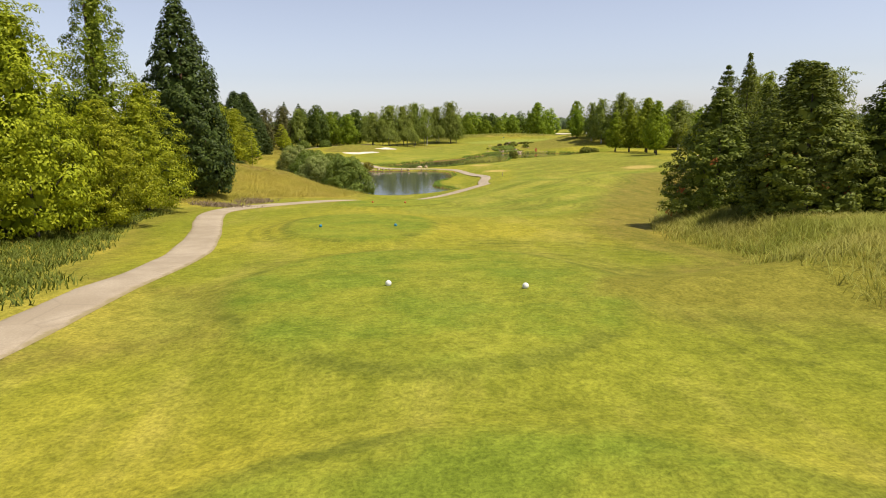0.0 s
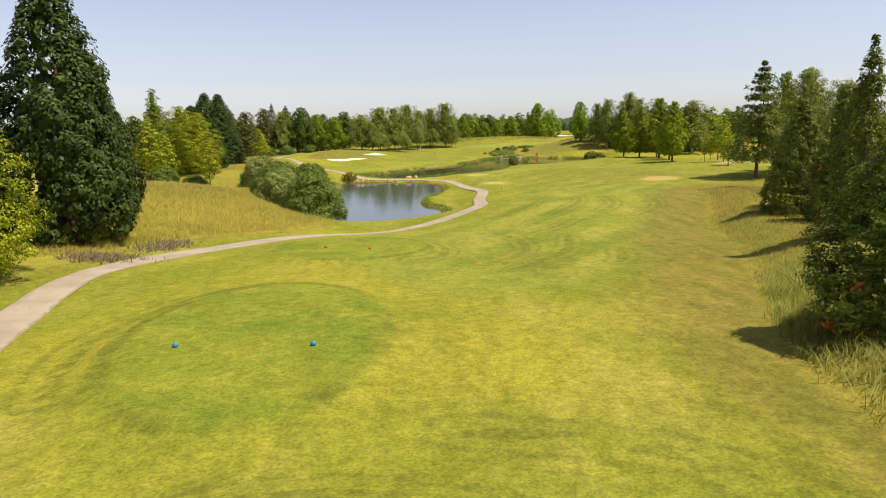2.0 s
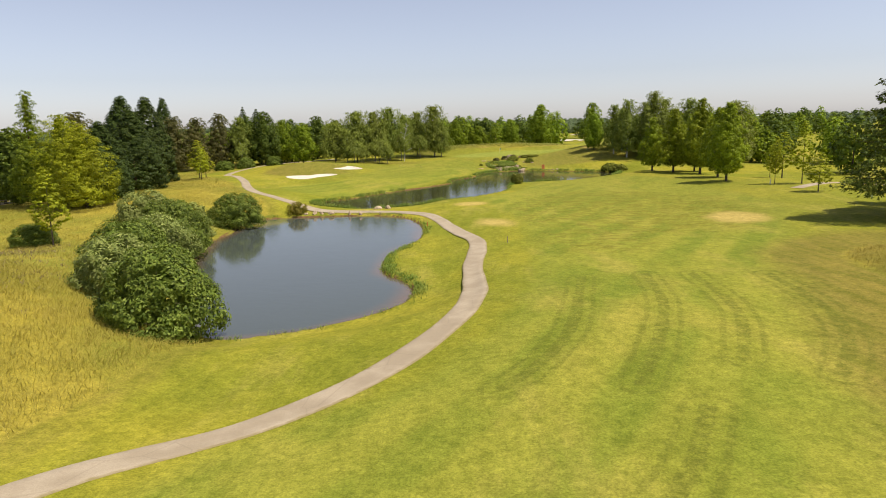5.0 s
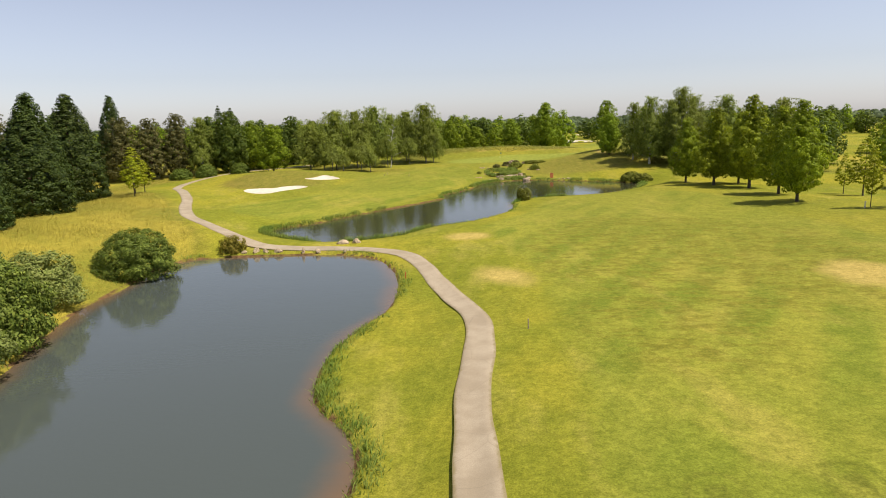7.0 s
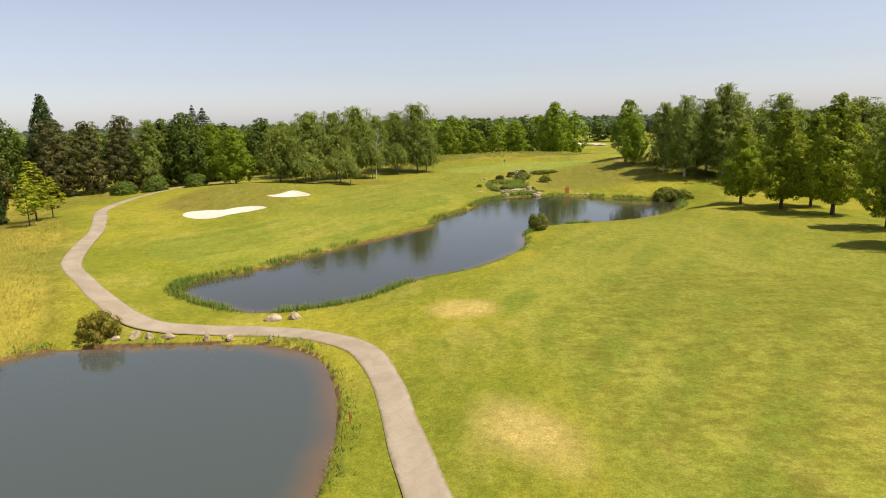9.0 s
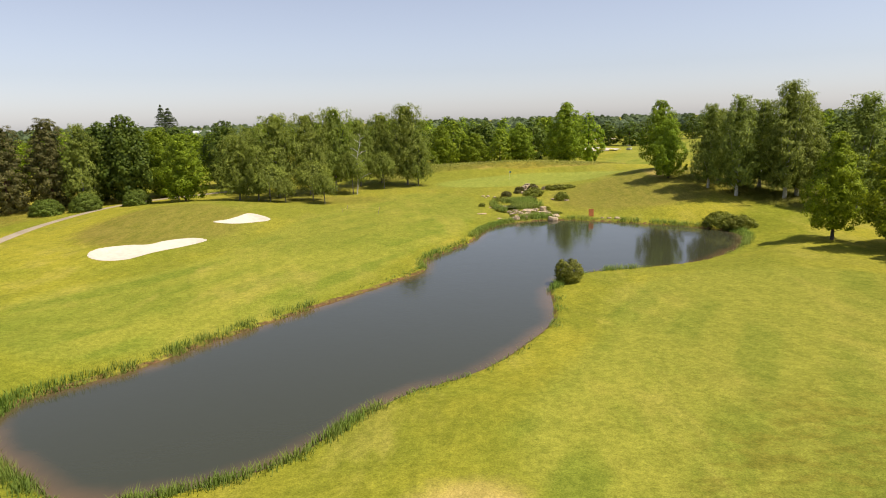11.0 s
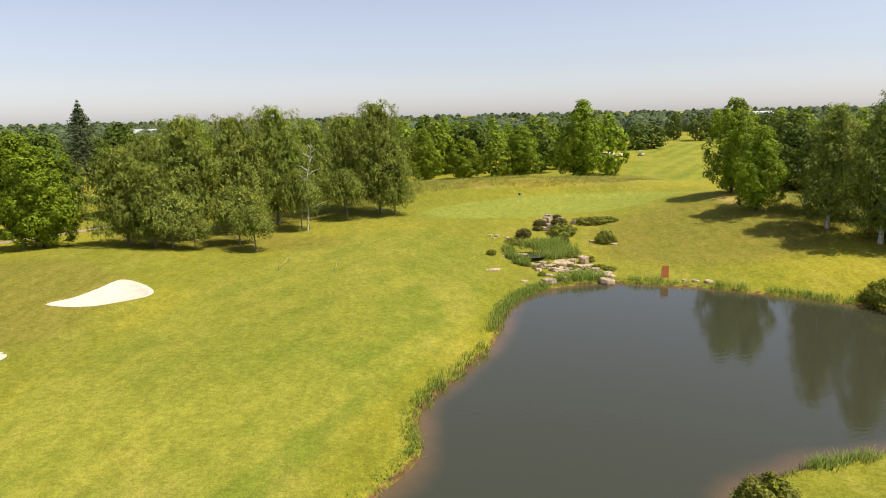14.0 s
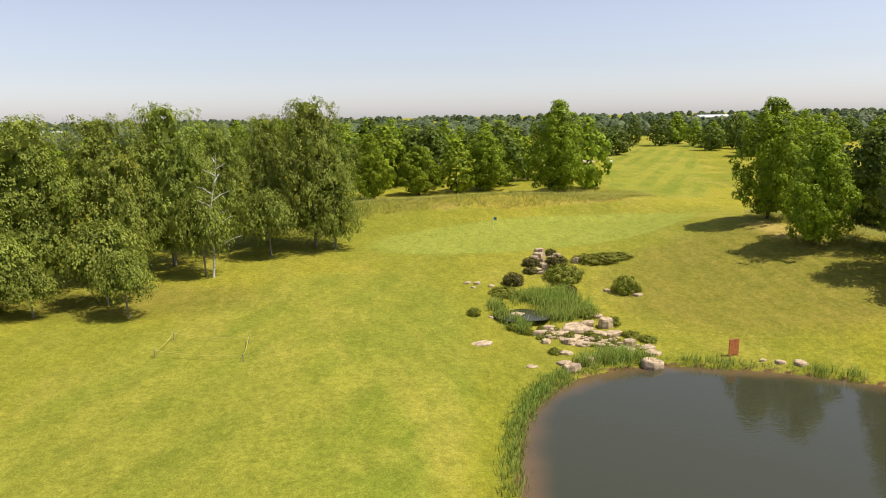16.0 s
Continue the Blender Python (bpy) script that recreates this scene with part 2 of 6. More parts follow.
def ground_material():
    m, t, bsdf = material("turf")
    where = t.nodes.new("ShaderNodeTexCoord").outputs["Object"]

    def zone(name):
        n = t.nodes.new("ShaderNodeAttribute")
        n.attribute_name = name
        return n.outputs["Fac"]

    big, mid = noise_node(t, where, 0.045, 4, 0.6), noise_node(t, where, 0.28, 4, 0.6)
    fine, grain = noise_node(t, where, 2.2, 4, 0.65), noise_node(t, where, 9.0, 3, 0.7)
    streak = noise_node(t, where, 0.9, 4, 0.6, (1.0, 0.14, 1), -8)
    flow = noise_node(t, where, 0.20, 5, 0.62, (1.0, 0.34, 1), 28)
    drift = noise_node(t, where, 0.085, 4, 0.6, (1.0, 0.45, 1), 42)
    ragged = sums(t, "ADD", sums(t, "MULTIPLY", sums(t, "SUBTRACT", mid, 0.5), 1.6), sums(t, "MULTIPLY", sums(t, "SUBTRACT", fine, 0.5), 0.9))

    # mown rough: yellowish green with straw patches
    semi = blend(t, span(t, big, 0.36, 0.64), (0.292, 0.262, 0.034), (0.196, 0.206, 0.025))
    semi = blend(t, span(t, flow, 0.48, 0.70, 0, 0.52), semi, (0.350, 0.294, 0.080))
    semi = blend(t, span(t, drift, 0.50, 0.66, 0, 0.55), semi, (0.168, 0.184, 0.022))
    semi = blend(t, span(t, streak, 0.52, 0.74, 0, 0.42), semi, (0.150, 0.156, 0.020))
    # fairway: greener, with soft mowing bands
    wave = t.nodes.new("ShaderNodeTexWave")
    wave.bands_direction = "X"
    wave.inputs["Scale"].default_value, wave.inputs["Distortion"].default_value = 0.050, 2.2
    wave.inputs["Detail"].default_value, wave.inputs["Detail Scale"].default_value = 1.5, 0.35
    lay = t.nodes.new("ShaderNodeMapping")
    lay.inputs["Rotation"].default_value = (0, 0, radians(32))
    t.links.new(where, lay.inputs["Vector"]), t.links.new(lay.outputs[0], wave.inputs["Vector"])
    fair = blend(t, sums(t, "MULTIPLY", span(t, wave.outputs["Fac"], 0.2, 0.8), span(t, drift, 0.40, 0.58)), (0.250, 0.248, 0.041), (0.176, 0.202, 0.029))
    fair = blend(t, span(t, big, 0.42, 0.66, 0, 0.7), fair, (0.160, 0.192, 0.026))
    fair = blend(t, span(t, flow, 0.52, 0.74, 0, 0.55), fair, (0.345, 0.290, 0.074))
    fair = blend(t, span(t, noise_node(t, where, 0.11, 3, 0.6, (1, 0.5, 1), 30), 0.54, 0.72, 0, 0.45), fair, (0.345, 0.290, 0.066))
    colour = blend(t, span(t, sums(t, "ADD", zone("fairway"), ragged), 1.6, -1.6), semi, fair)
    # dry brown turf along the edges of the rough
    dry = blend(t, span(t, streak, 0.3, 0.7), (0.225, 0.172, 0.050), (0.142, 0.128, 0.026))
    colour = blend(t, sums(t, "MULTIPLY", span(t, sums(t, "ADD", zone("dry"), sums(t, "MULTIPLY", ragged, 2.5)), 2.5, -2.5), 0.8), colour, dry)
    # olive ovals; the right one stands in for blades seen from their shaded side
    colour = blend(t, sums(t, "MULTIPLY", span(t, sums(t, "ADD", zone("lush"), sums(t, "MULTIPLY", ragged, 4.0)), 3.0, -9.0), 0.4), colour, (0.204, 0.200, 0.038))
    # tees and green: short and even, with a darker cut line round them
    for name, a, b in (("tee", (0.135, 0.182, 0.022), (0.215, 0.225, 0.030)), ("green", (0.250, 0.272, 0.060), (0.222, 0.250, 0.050))):
        edge = zone(name)
        colour = blend(t, sums(t, "MULTIPLY", span(t, sums(t, "ADD", edge, sums(t, "MULTIPLY", ragged, 0.35)), 1.2, -0.2), 0.85), colour, blend(t, span(t, mid, 0.35, 0.65), a, b))
        ring = sums(t, "ABSOLUTE", sums(t, "ADD", sums(t, "SUBTRACT", edge, 0.5), sums(t, "MULTIPLY", ragged, 0.55)), 0)
        colour = blend(t, sums(t, "MULTIPLY", sums(t, "MULTIPLY", span(t, ring, 0.50, 0.08), span(t, mid, 0.42, 0.62)), 0.66 if name == "tee" else 0.12), colour, (0.105, 0.120, 0.020))
    # tyre and mower marks, and worn streaks
    off_line = sums(t, "ADD", zone("cut"), sums(t, "MULTIPLY", ragged, 0.22))
    lanes = span(t, sums(t, "SINE", sums(t, "MULTIPLY", off_line, 7.0), 0), -0.2, 0.7)
    marks = sums(t, "MULTIPLY", sums(t, "MULTIPLY", span(t, off_line, 2.3, 0.5), lanes), span(t, noise_node(t, where, 1.9, 4, 0.7), 0.34, 0.58))
    colour = blend(t, sums(t, "MULTIPLY", span(t, off_line, 2.6, 0.4), 0.2), colour, (0.150, 0.165, 0.022))
    colour = blend(t, sums(t, "MULTIPLY", marks, 0.62), colour, (0.120, 0.125, 0.022))
    worn = sums(t, "MULTIPLY", span(t, sums(t, "ADD", zone("worn"), ragged), 1.5, -3.0), span(t, noise_node(t, where, 0.75, 5, 0.7, (0.55, 1.0, 1), 12), 0.44, 0.60))
    colour = blend(t, sums(t, "MULTIPLY", worn, 0.62), colour, (0.165, 0.145, 0.024))
    tuft = span(t, noise_node(t, where, 0.42, 5, 0.75), 0.60, 0.68)
    colour = blend(t, sums(t, "MULTIPLY", tuft, 0.32), colour, (0.130, 0.150, 0.018))
    # ground under the tall grass, worn soil, mud at the waterline
    colour = blend(t, span(t, sums(t, "ADD", zone("tall"), sums(t, "MULTIPLY", ragged, 0.6)), 0.6, -0.6), colour, blend(t, span(t, big, 0.4, 0.6), (0.335, 0.275, 0.050), (0.215, 0.210, 0.036)))
    colour = blend(t, sums(t, "MULTIPLY", span(t, sums(t, "ADD", zone("straw"), sums(t, "MULTIPLY", ragged, 0.6)), 0.4, -1.0), 0.75), colour, blend(t, span(t, big, 0.4, 0.6), (0.235, 0.180, 0.040), (0.185, 0.165, 0.030)))
    colour = blend(t, sums(t, "MULTIPLY", span(t, sums(t, "ADD", zone("bare"), sums(t, "MULTIPLY", ragged, 1.4)), 1.0, -1.8), 0.85), colour, (0.45, 0.335, 0.125))
    colour = blend(t, span(t, sums(t, "ADD", zone("shore"), sums(t, "MULTIPLY", ragged, 0.35)), 0.42, 0.12), colour, blend(t, fine, (0.085, 0.048, 0.034), (0.200, 0.115, 0.062)))
    # grain of the blades
    colour = blend(t, 1.0, colour, blend(t, span(t, noise_node(t, where, 0.8, 5, 0.7, (1, 0.6, 1), 20), 0.30, 0.70), (0.86, 0.88, 0.84), (1.13, 1.11, 1.14)), "MULTIPLY")
    colour = blend(t, 1.0, colour, blend(t, span(t, fine, 0.25, 0.75), (0.79, 0.81, 0.73), (1.19, 1.17, 1.17)), "MULTIPLY")
    colour = blend(t, 1.0, colour, blend(t, span(t, grain, 0.25, 0.75), (0.72, 0.73, 0.60), (1.27, 1.27, 1.02)), "MULTIPLY")
    t.links.new(colour, bsdf.inputs["Base Color"])
    bsdf.inputs["Roughness"].default_value, bsdf.inputs["Specular IOR Level"].default_value = 0.9, 0.06
    bump(t, bsdf, sums(t, "ADD", grain, sums(t, "MULTIPLY", fine, 2.0)), 0.65, 0.07)
    return m


def water_material(name, deep, shallow):
    m, t, bsdf = material(name)
    where = t.nodes.new("ShaderNodeTexCoord").outputs["Object"]
    shore = t.nodes.new("ShaderNodeAttribute")
    shore.attribute_name = "shore"
    cloud = noise_node(t, where, 0.12, 4, 0.6)
    depth = sums(t, "ADD", shore.outputs["Fac"], sums(t, "MULTIPLY", sums(t, "SUBTRACT", cloud, 0.5), 3.0))
    colour = blend(t, span(t, depth, -2.2, 0.5), deep, shallow)
    t.links.new(colour, bsdf.inputs["Base Color"])
    bsdf.inputs["Roughness"].default_value, bsdf.inputs["IOR"].default_value = 0.02, 1.42
    bsdf.inputs["Specular IOR Level"].default_value = 0.5
    ripple = sums(t, "ADD", noise_node(t, where, 1.6, 3, 0.5, (1, 1.8, 1)), sums(t, "MULTIPLY", noise_node(t, where, 0.35, 2), 1.2))
    bump(t, bsdf, ripple, 0.15, 0.05)
    return m


def path_material():
    m, t, bsdf = material("path_surface")
    where = t.nodes.new("ShaderNodeTexCoord").outputs["Object"]
    mid, fine = noise_node(t, where, 0.35, 4, 0.6), noise_node(t, where, 14, 4, 0.7)
    edge = t.nodes.new("ShaderNodeAttribute")
    edge.attribute_name = "edge"
    colour = blend(t, span(t, mid, 0.35, 0.65), (0.335, 0.268, 0.178), (0.43, 0.352, 0.245))
    colour = blend(t, span(t, fine, 0.3, 0.7, 0, 0.4), colour, (0.21, 0.16, 0.105))
    rag = sums(t, "ADD", edge.outputs["Fac"], sums(t, "MULTIPLY", sums(t, "SUBTRACT", noise_node(t, where, 1.1, 4, 0.7), 0.5), 0.5))
    colour = blend(t, span(t, rag, 0.80, 1.0), colour, (0.24, 0.19, 0.085))
    crack = t.nodes.new("ShaderNodeTexVoronoi")
    crack.feature = "DISTANCE_TO_EDGE"
    crack.inputs["Scale"].default_value = 0.22
    t.links.new(where, crack.inputs["Vector"])
    colour = blend(t, span(t, crack.outputs["Distance"], 0.010, 0.003, 0, 0.25), colour, (0.19, 0.15, 0.10))
    t.links.new(colour, bsdf.inputs["Base Color"])
    bsdf.inputs["Roughness"].default_value = 0.92
    bump(t, bsdf, fine, 0.4, 0.01)
    return m


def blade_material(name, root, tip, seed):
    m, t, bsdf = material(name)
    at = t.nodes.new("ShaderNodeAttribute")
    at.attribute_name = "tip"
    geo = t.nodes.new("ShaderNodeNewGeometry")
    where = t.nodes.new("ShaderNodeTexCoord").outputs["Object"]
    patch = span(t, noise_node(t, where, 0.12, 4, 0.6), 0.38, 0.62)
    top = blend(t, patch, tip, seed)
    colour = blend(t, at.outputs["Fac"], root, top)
    colour = blend(t, 1.0, colour, blend(t, geo.outputs["Random Per Island"], (0.78, 0.78, 0.78), (1.18, 1.18, 1.18)), "MULTIPLY")
    t.links.new(colour, bsdf.inputs["Base Color"])
    bsdf.inputs["Roughness"].default_value, bsdf.inputs["Specular IOR Level"].default_value = 0.7, 0.2
    glow = t.nodes.new("ShaderNodeBsdfTranslucent")
    t.links.new(colour, glow.inputs[0])
    mix = t.nodes.new("ShaderNodeMixShader")
    mix.inputs[0].default_value = 0.35
    t.links.new(bsdf.outputs[0], mix.inputs[1]), t.links.new(glow.outputs[0], mix.inputs[2])
    t.links.new(mix.outputs[0], t.nodes["Material Output"].inputs[0])
    return m


TURF, PATH_SURFACE = ground_material(), path_material()
WATER_NEAR = water_material("near_pond_water", (0.068, 0.080, 0.070), (0.150, 0.095, 0.052))
WATER_FAR = water_material("far_pond_water", (0.043, 0.045, 0.026), (0.135, 0.086, 0.042))
MEADOW = blade_material("meadow_blades", (0.40, 0.335, 0.060), (0.45, 0.365, 0.080), (0.34, 0.315, 0.055))
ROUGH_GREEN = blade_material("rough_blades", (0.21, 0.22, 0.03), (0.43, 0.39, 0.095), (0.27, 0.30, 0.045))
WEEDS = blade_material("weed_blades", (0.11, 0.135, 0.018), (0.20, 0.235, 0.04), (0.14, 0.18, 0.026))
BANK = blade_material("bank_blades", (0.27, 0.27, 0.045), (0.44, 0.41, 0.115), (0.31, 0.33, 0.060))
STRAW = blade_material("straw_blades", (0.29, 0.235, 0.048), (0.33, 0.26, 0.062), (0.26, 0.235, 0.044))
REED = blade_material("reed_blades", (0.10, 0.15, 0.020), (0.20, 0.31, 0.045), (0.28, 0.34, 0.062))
SAND = plain_material("bunker_sand", (0.56, 0.50, 0.40), 0.95, 0, 0.08, 1.2, 0.3)
ROCK = plain_material("boulder_stone", (0.42, 0.32, 0.205), 0.92, 0, 0.42, 2.2, 1.0)
RUST = plain_material("rusted_steel", (0.50, 0.165, 0.055), 0.85, 0.0, 0.3, 5.0, 0.3)

# ---- the lie of the land ----
WATER_Z = 1.4
# heights of the ground along the hole: metres ahead, height
PROFILE = ((-400, 12.0), (-60, 10.0), (0, 9.4), (24, 9.25), (36, 7.9), (48, 7.6), (60, 6.6), (74, 5.8), (90, 4.9), (110, 4.6), (130, 3.8), (150, 3.5), (170, 3.1),
           (200, 2.9), (230, 2.7), (260, 2.9), (290, 3.1), (320, 4.0), (345, 5.2), (375, 6.0), (450, 6.2), (600, 7.6), (5000, 8.0))
POND_NEAR = [(-14, 119.5), (-7.4, 120.8), (-3.5, 123.5), (0.5, 128), (1.6, 133), (0.6, 137.5), (-1.8, 141.5), (-2.6, 146), (-2.3, 152), (-0.6, 158), (1.2, 163), (1.8, 169), (1.6, 175),
             (0.6, 181), (-1.5, 187), (-5, 190.3), (-10, 191.7), (-18, 191.8), (-24, 191.6), (-28, 190), (-30, 184), (-29.5, 175), (-30, 167), (-28.5, 158), (-26.5, 149), (-24, 138), (-20, 127)]
POND_FAR = [(-22.3, 212), (-21.5, 216), (-16, 221.5), (-12.5, 227), (-6, 236), (1, 245), (5.4, 251), (8, 255), (8.2, 259), (9, 263.5), (15.3, 274.5), (18, 284), (21, 290.5), (25.5, 294.8),
            (31, 296.3), (36, 295.8), (44, 292.5), (50, 288.5), (56, 284), (60, 279.5), (60.5, 274), (56, 265.2), (47, 256.5), (39, 253.3), (31, 251.5), (26, 249), (23.2, 243.5), (22.2, 237),
            (21, 231), (18, 225.5), (13, 218.5), (7.5, 214.6), (3.5, 210.5), (0, 205), (-5.4, 201.8), (-10.4, 201), (-15.5, 204), (-20, 208)]
CART_PATH = [(-11.5, -30), (-11.6, -10), (-12.0, 8), (-12.3, 18), (-12.7, 25), (-13.4, 32.4), (-15.0, 39.5), (-17.3, 47.5), (-20, 55.5), (-22, 63), (-21.7, 69), (-19.7, 75), (-17.9, 79.2), (-14.5, 86.9), (-10.7, 93.6),
             (-4.6, 99.1), (1.6, 106.3), (5.7, 115.3), (7.5, 124.2), (7.9, 132), (8.2, 140), (9.2, 148.4), (9.5, 156.5), (7.7, 165), (6.1, 172.7), (4.5, 180.8), (2.0, 187.9), (-2, 191.7), (-7, 193.7),
             (-13, 194.5), (-19, 195.8), (-24.3, 199.7), (-31, 207.6), (-36.5, 215.3), (-41.8, 228), (-46, 240.5), (-51.8, 253.6), (-56.4, 263), (-62, 277), (-65, 291), (-64, 306), (-60, 318), (-50, 330), (-38, 341)]


def rounded(points, steps=6, closed=True):
    """A smooth line through points."""
    p = np.asarray(points, float)
    n = len(p)
    out = []
    for i in range(n if closed else n - 1):
        a, b, c, d = (p[k % n] if closed else p[min(max(k, 0), n - 1)] for k in (i - 1, i, i + 1, i + 2))
        for s in np.arange(steps) / steps:
            out.append(0.5 * (2 * b + (c - a) * s + (2 * a - 5 * b + 4 * c - d) * s * s + (3 * b - a - 3 * c + d) * s ** 3))
    if not closed:
        out.append(p[-1])
    return np.array(out)


def line_distance(x, y, line, closed=True):
    """Distance to a line, negative inside a closed one."""
    x, y = np.asarray(x, float), np.asarray(y, float)
    flat = np.stack([x.ravel(), y.ravel()], 1)
    a = line if closed else line[:-1]
    b = np.roll(line, -1, 0) if closed else line[1:]
    out = np.full(len(flat), 1e9)
    inside = np.zeros(len(flat), bool)
    for p, q in zip(a, b):
        w = q - p
        s = np.clip(((flat - p) @ w) / (w @ w + 1e-12), 0, 1)
        d = flat - p - s[:, None] * w
        np.minimum(out, (d * d).sum(1), out=out)
        if closed and p[1] != q[1]:
            cross = ((p[1] > flat[:, 1]) != (q[1] > flat[:, 1])) & (flat[:, 0] < w[0] * (flat[:, 1] - p[1]) / w[1] + p[0])
            inside ^= cross
    out = np.sqrt(out)
    return np.where(inside, -out, out).reshape(x.shape)


NEAR_LINE, FAR_LINE, PATH_LINE = rounded(POND_NEAR), rounded(POND_FAR), rounded(CART_PATH, 8, False)


def oval(x, y, cx, cy, rx, ry, turn=0.0):
    """About the distance to an oval, negative inside."""
    a = radians(turn)
    u, v = (x - cx) * math.cos(a) + (y - cy) * math.sin(a), -(x - cx) * math.sin(a) + (y - cy) * math.cos(a)
    return (np.sqrt((u / rx) ** 2 + (v / ry) ** 2) - 1) * min(rx, ry)


def mound(x, y, cx, cy, rx, ry, high, turn=0.0):
    a = radians(turn)
    u, v = (x - cx) * math.cos(a) + (y - cy) * math.sin(a), -(x - cx) * math.sin(a) + (y - cy) * math.cos(a)
    return high * np.exp(-(u / rx) ** 2 - (v / ry) ** 2)


def step(x, a, b):
    s = np.clip((x - a) / (b - a), 0, 1)
    return s * s * (3 - 2 * s)


def bunker_line(points):
    return rounded(points, 6)


# pools of the rock cascade: place, half sizes, water level
POOLS = ((25.4, 309.3, 3.0, 2.0, 2.79), (31.2, 321.8, 0.7, 0.6, 4.53))
BUNKERS = {
    "long": bunker_line([(-39.2, 259.8), (-40.2, 264.4), (-37.6, 267.4), (-34.4, 268.2), (-32.6, 271), (-29.4, 272.8), (-26.8, 271.6), (-28.6, 267.6), (-31.6, 263.3), (-33.6, 258.6), (-36.4, 257.6)]),
    "round": bunker_line([(-29.5, 284.4), (-28, 286.6), (-26.9, 289.8), (-25.8, 293.6), (-22.9, 292.6), (-20.9, 289.8), (-22.6, 286.9), (-25.9, 284.4)]),
    "approach": bunker_line([(76, 462), (84, 458), (93, 462), (95, 470), (90, 480), (82, 482), (75, 474)]),
    "crest": bunker_line([(107, 560), (115, 556), (122, 564), (121, 578), (112, 584), (105, 572)]),
}


TEES = ((1.2, 4.2, 6.5, 6.6, 0), (-0.6, 24.0, 6.5, 9.3, 4), (-6.3, 49.5, 5.0, 10.2, 8), (-6.2, 78.3, 6.2, 7.4, 10))
ROUGH_RIGHT = rounded([(15, 18), (14.2, 29), (13.6, 34), (13.2, 40), (15, 47), (18, 55), (23, 68), (28.8, 87.5), (31.8, 96), (35.2, 105.3), (40.4, 118), (44, 131), (52, 139), (66, 141), (160, 150), (160, 10)], 4)


def land(x, y):
    """Height of the ground."""
    x, y = np.asarray(x, float), np.asarray(y, float)
    prof = np.array(PROFILE)
    z = sum(w * np.interp(y + d, prof[:, 0], prof[:, 1]) for d, w in ((-8, 0.25), (0, 0.5), (8, 0.25)))
    z = z + mound(x, y, -40, 104, 14, 36, 4.6)              # meadow hill
    z = z + mound(x, y, -55, 205, 22, 30, 3.2)              # bank behind the near pond
    z = z + mound(x, y, -40, 296, 17, 18, 2.5, 20)          # rise with the bunkers
    z = z + mound(x, y, 42, 112, 12, 30, 0.6)
    z = z - mound(x, y, -8, 103, 10, 11, 1.0)               # dip behind the front tee
    z = z + mound(x, y, 15, 110, 10, 22, 0.7)
    z = z + mound(x, y, 72, 195, 22, 45, 1.8)               # swell under the row of trees
    z = z - mound(x, y, -6, 150, 16, 38, 2.6)               # hollow of the near pond
    z = z - mound(x, y, 12, 250, 26, 40, 0.9)
    z = z + mound(x, y, -57, 256, 18, 26, 1.9)
    z = z + mound(x, y, 74, 304, 13, 20, 1.6)
    z = z + mound(x, y, 66, 327, 14, 22, 3.6)               # bank below the maples
    z = z - mound(x, y, 27, 304, 16, 10, 1.6)               # hollow of the cascade
    z = z + mound(x, y, 42, 326, 20, 10, 0.8)               # slope under the green
    z = z + mound(x, y, -30, 312, 16, 12, 0.7)
    z = z + mound(x, y, 34, 361, 42, 8, 3.0)                # ridge behind the green
    z = z + mound(x, y, 8, 355, 12, 10, 0.6)
    z = z + mound(x, y, 58, 354, 9, 5, 0.7)
    bank = (y > 5) & (y < 150) & (x > 5) & (x < 70)         # raised right rough
    if bank.any():
        d = line_distance(x[bank], y[bank], ROUGH_RIGHT)
        z[bank] = z[bank] + 1.35 * step(d, 0.6, -5.0) * step(y[bank], 14, 30) * (1 - step(x[bank], 34, 70))
    for tx, ty, rx, ry, turn in TEES:
        near_tee = np.hypot(x - tx, y - ty) < 20
        z[near_tee] = z[near_tee] + 0.32 * step(oval(x[near_tee], y[near_tee], tx, ty, rx, ry, turn), 2.2, -0.2)
    z = z + 0.35 * np.sin(x * 0.11 + 1.3) * np.sin(y * 0.083 + 0.4) * step(np.abs(x), 14, 40)
    box = (x > -46) & (x < 76) & (y > 104) & (y < 312)
    if box.any():
            d = np.minimum(line_distance(x[box], y[box], NEAR_LINE), line_distance(x[box], y[box], FAR_LINE))
            rim = WATER_Z + 0.30 + 0.02 * np.clip(d, 0, 3)
            out = rim + (np.maximum(z[box], rim) - rim) * step(d, 0.3, 9)
            z[box] = np.where(d > 0.35, out, WATER_Z - 0.02 + np.clip(d, -2, 0.35) * 0.9)
    for px, py, rx, ry, level in POOLS:
        d = oval(x, y, px, py, rx, ry)
        z = np.where(d < 1.2, z + (np.minimum(level - 0.45, z) - z) * step(d, 0.7, -0.3), z)
    for line in BUNKERS.values():
        box = (x > line[:, 0].min() - 6) & (x < line[:, 0].max() + 6) & (y > line[:, 1].min() - 6) & (y < line[:, 1].max() + 6)
        if box.any():
            d = line_distance(x[box], y[box], line)
            z[box] = z[box] + 0.35 * np.exp(-(d / 2.0) ** 2) * (d > 0) - 0.55 * step(d, 0.5, -1.6) + 0.35 * (d <= 0) * np.exp(-(d / 2.0) ** 2)
    return z


def land_at(x, y):
    return float(land(np.array([x], float), np.array([y], float))[0])


def lines_between(marks):
    """Grid lines: marks are (from, to, spacing)."""
    out = []
    for a, b, s in marks:
        out.append(np.arange(a, b, s))
    return np.concatenate(out)


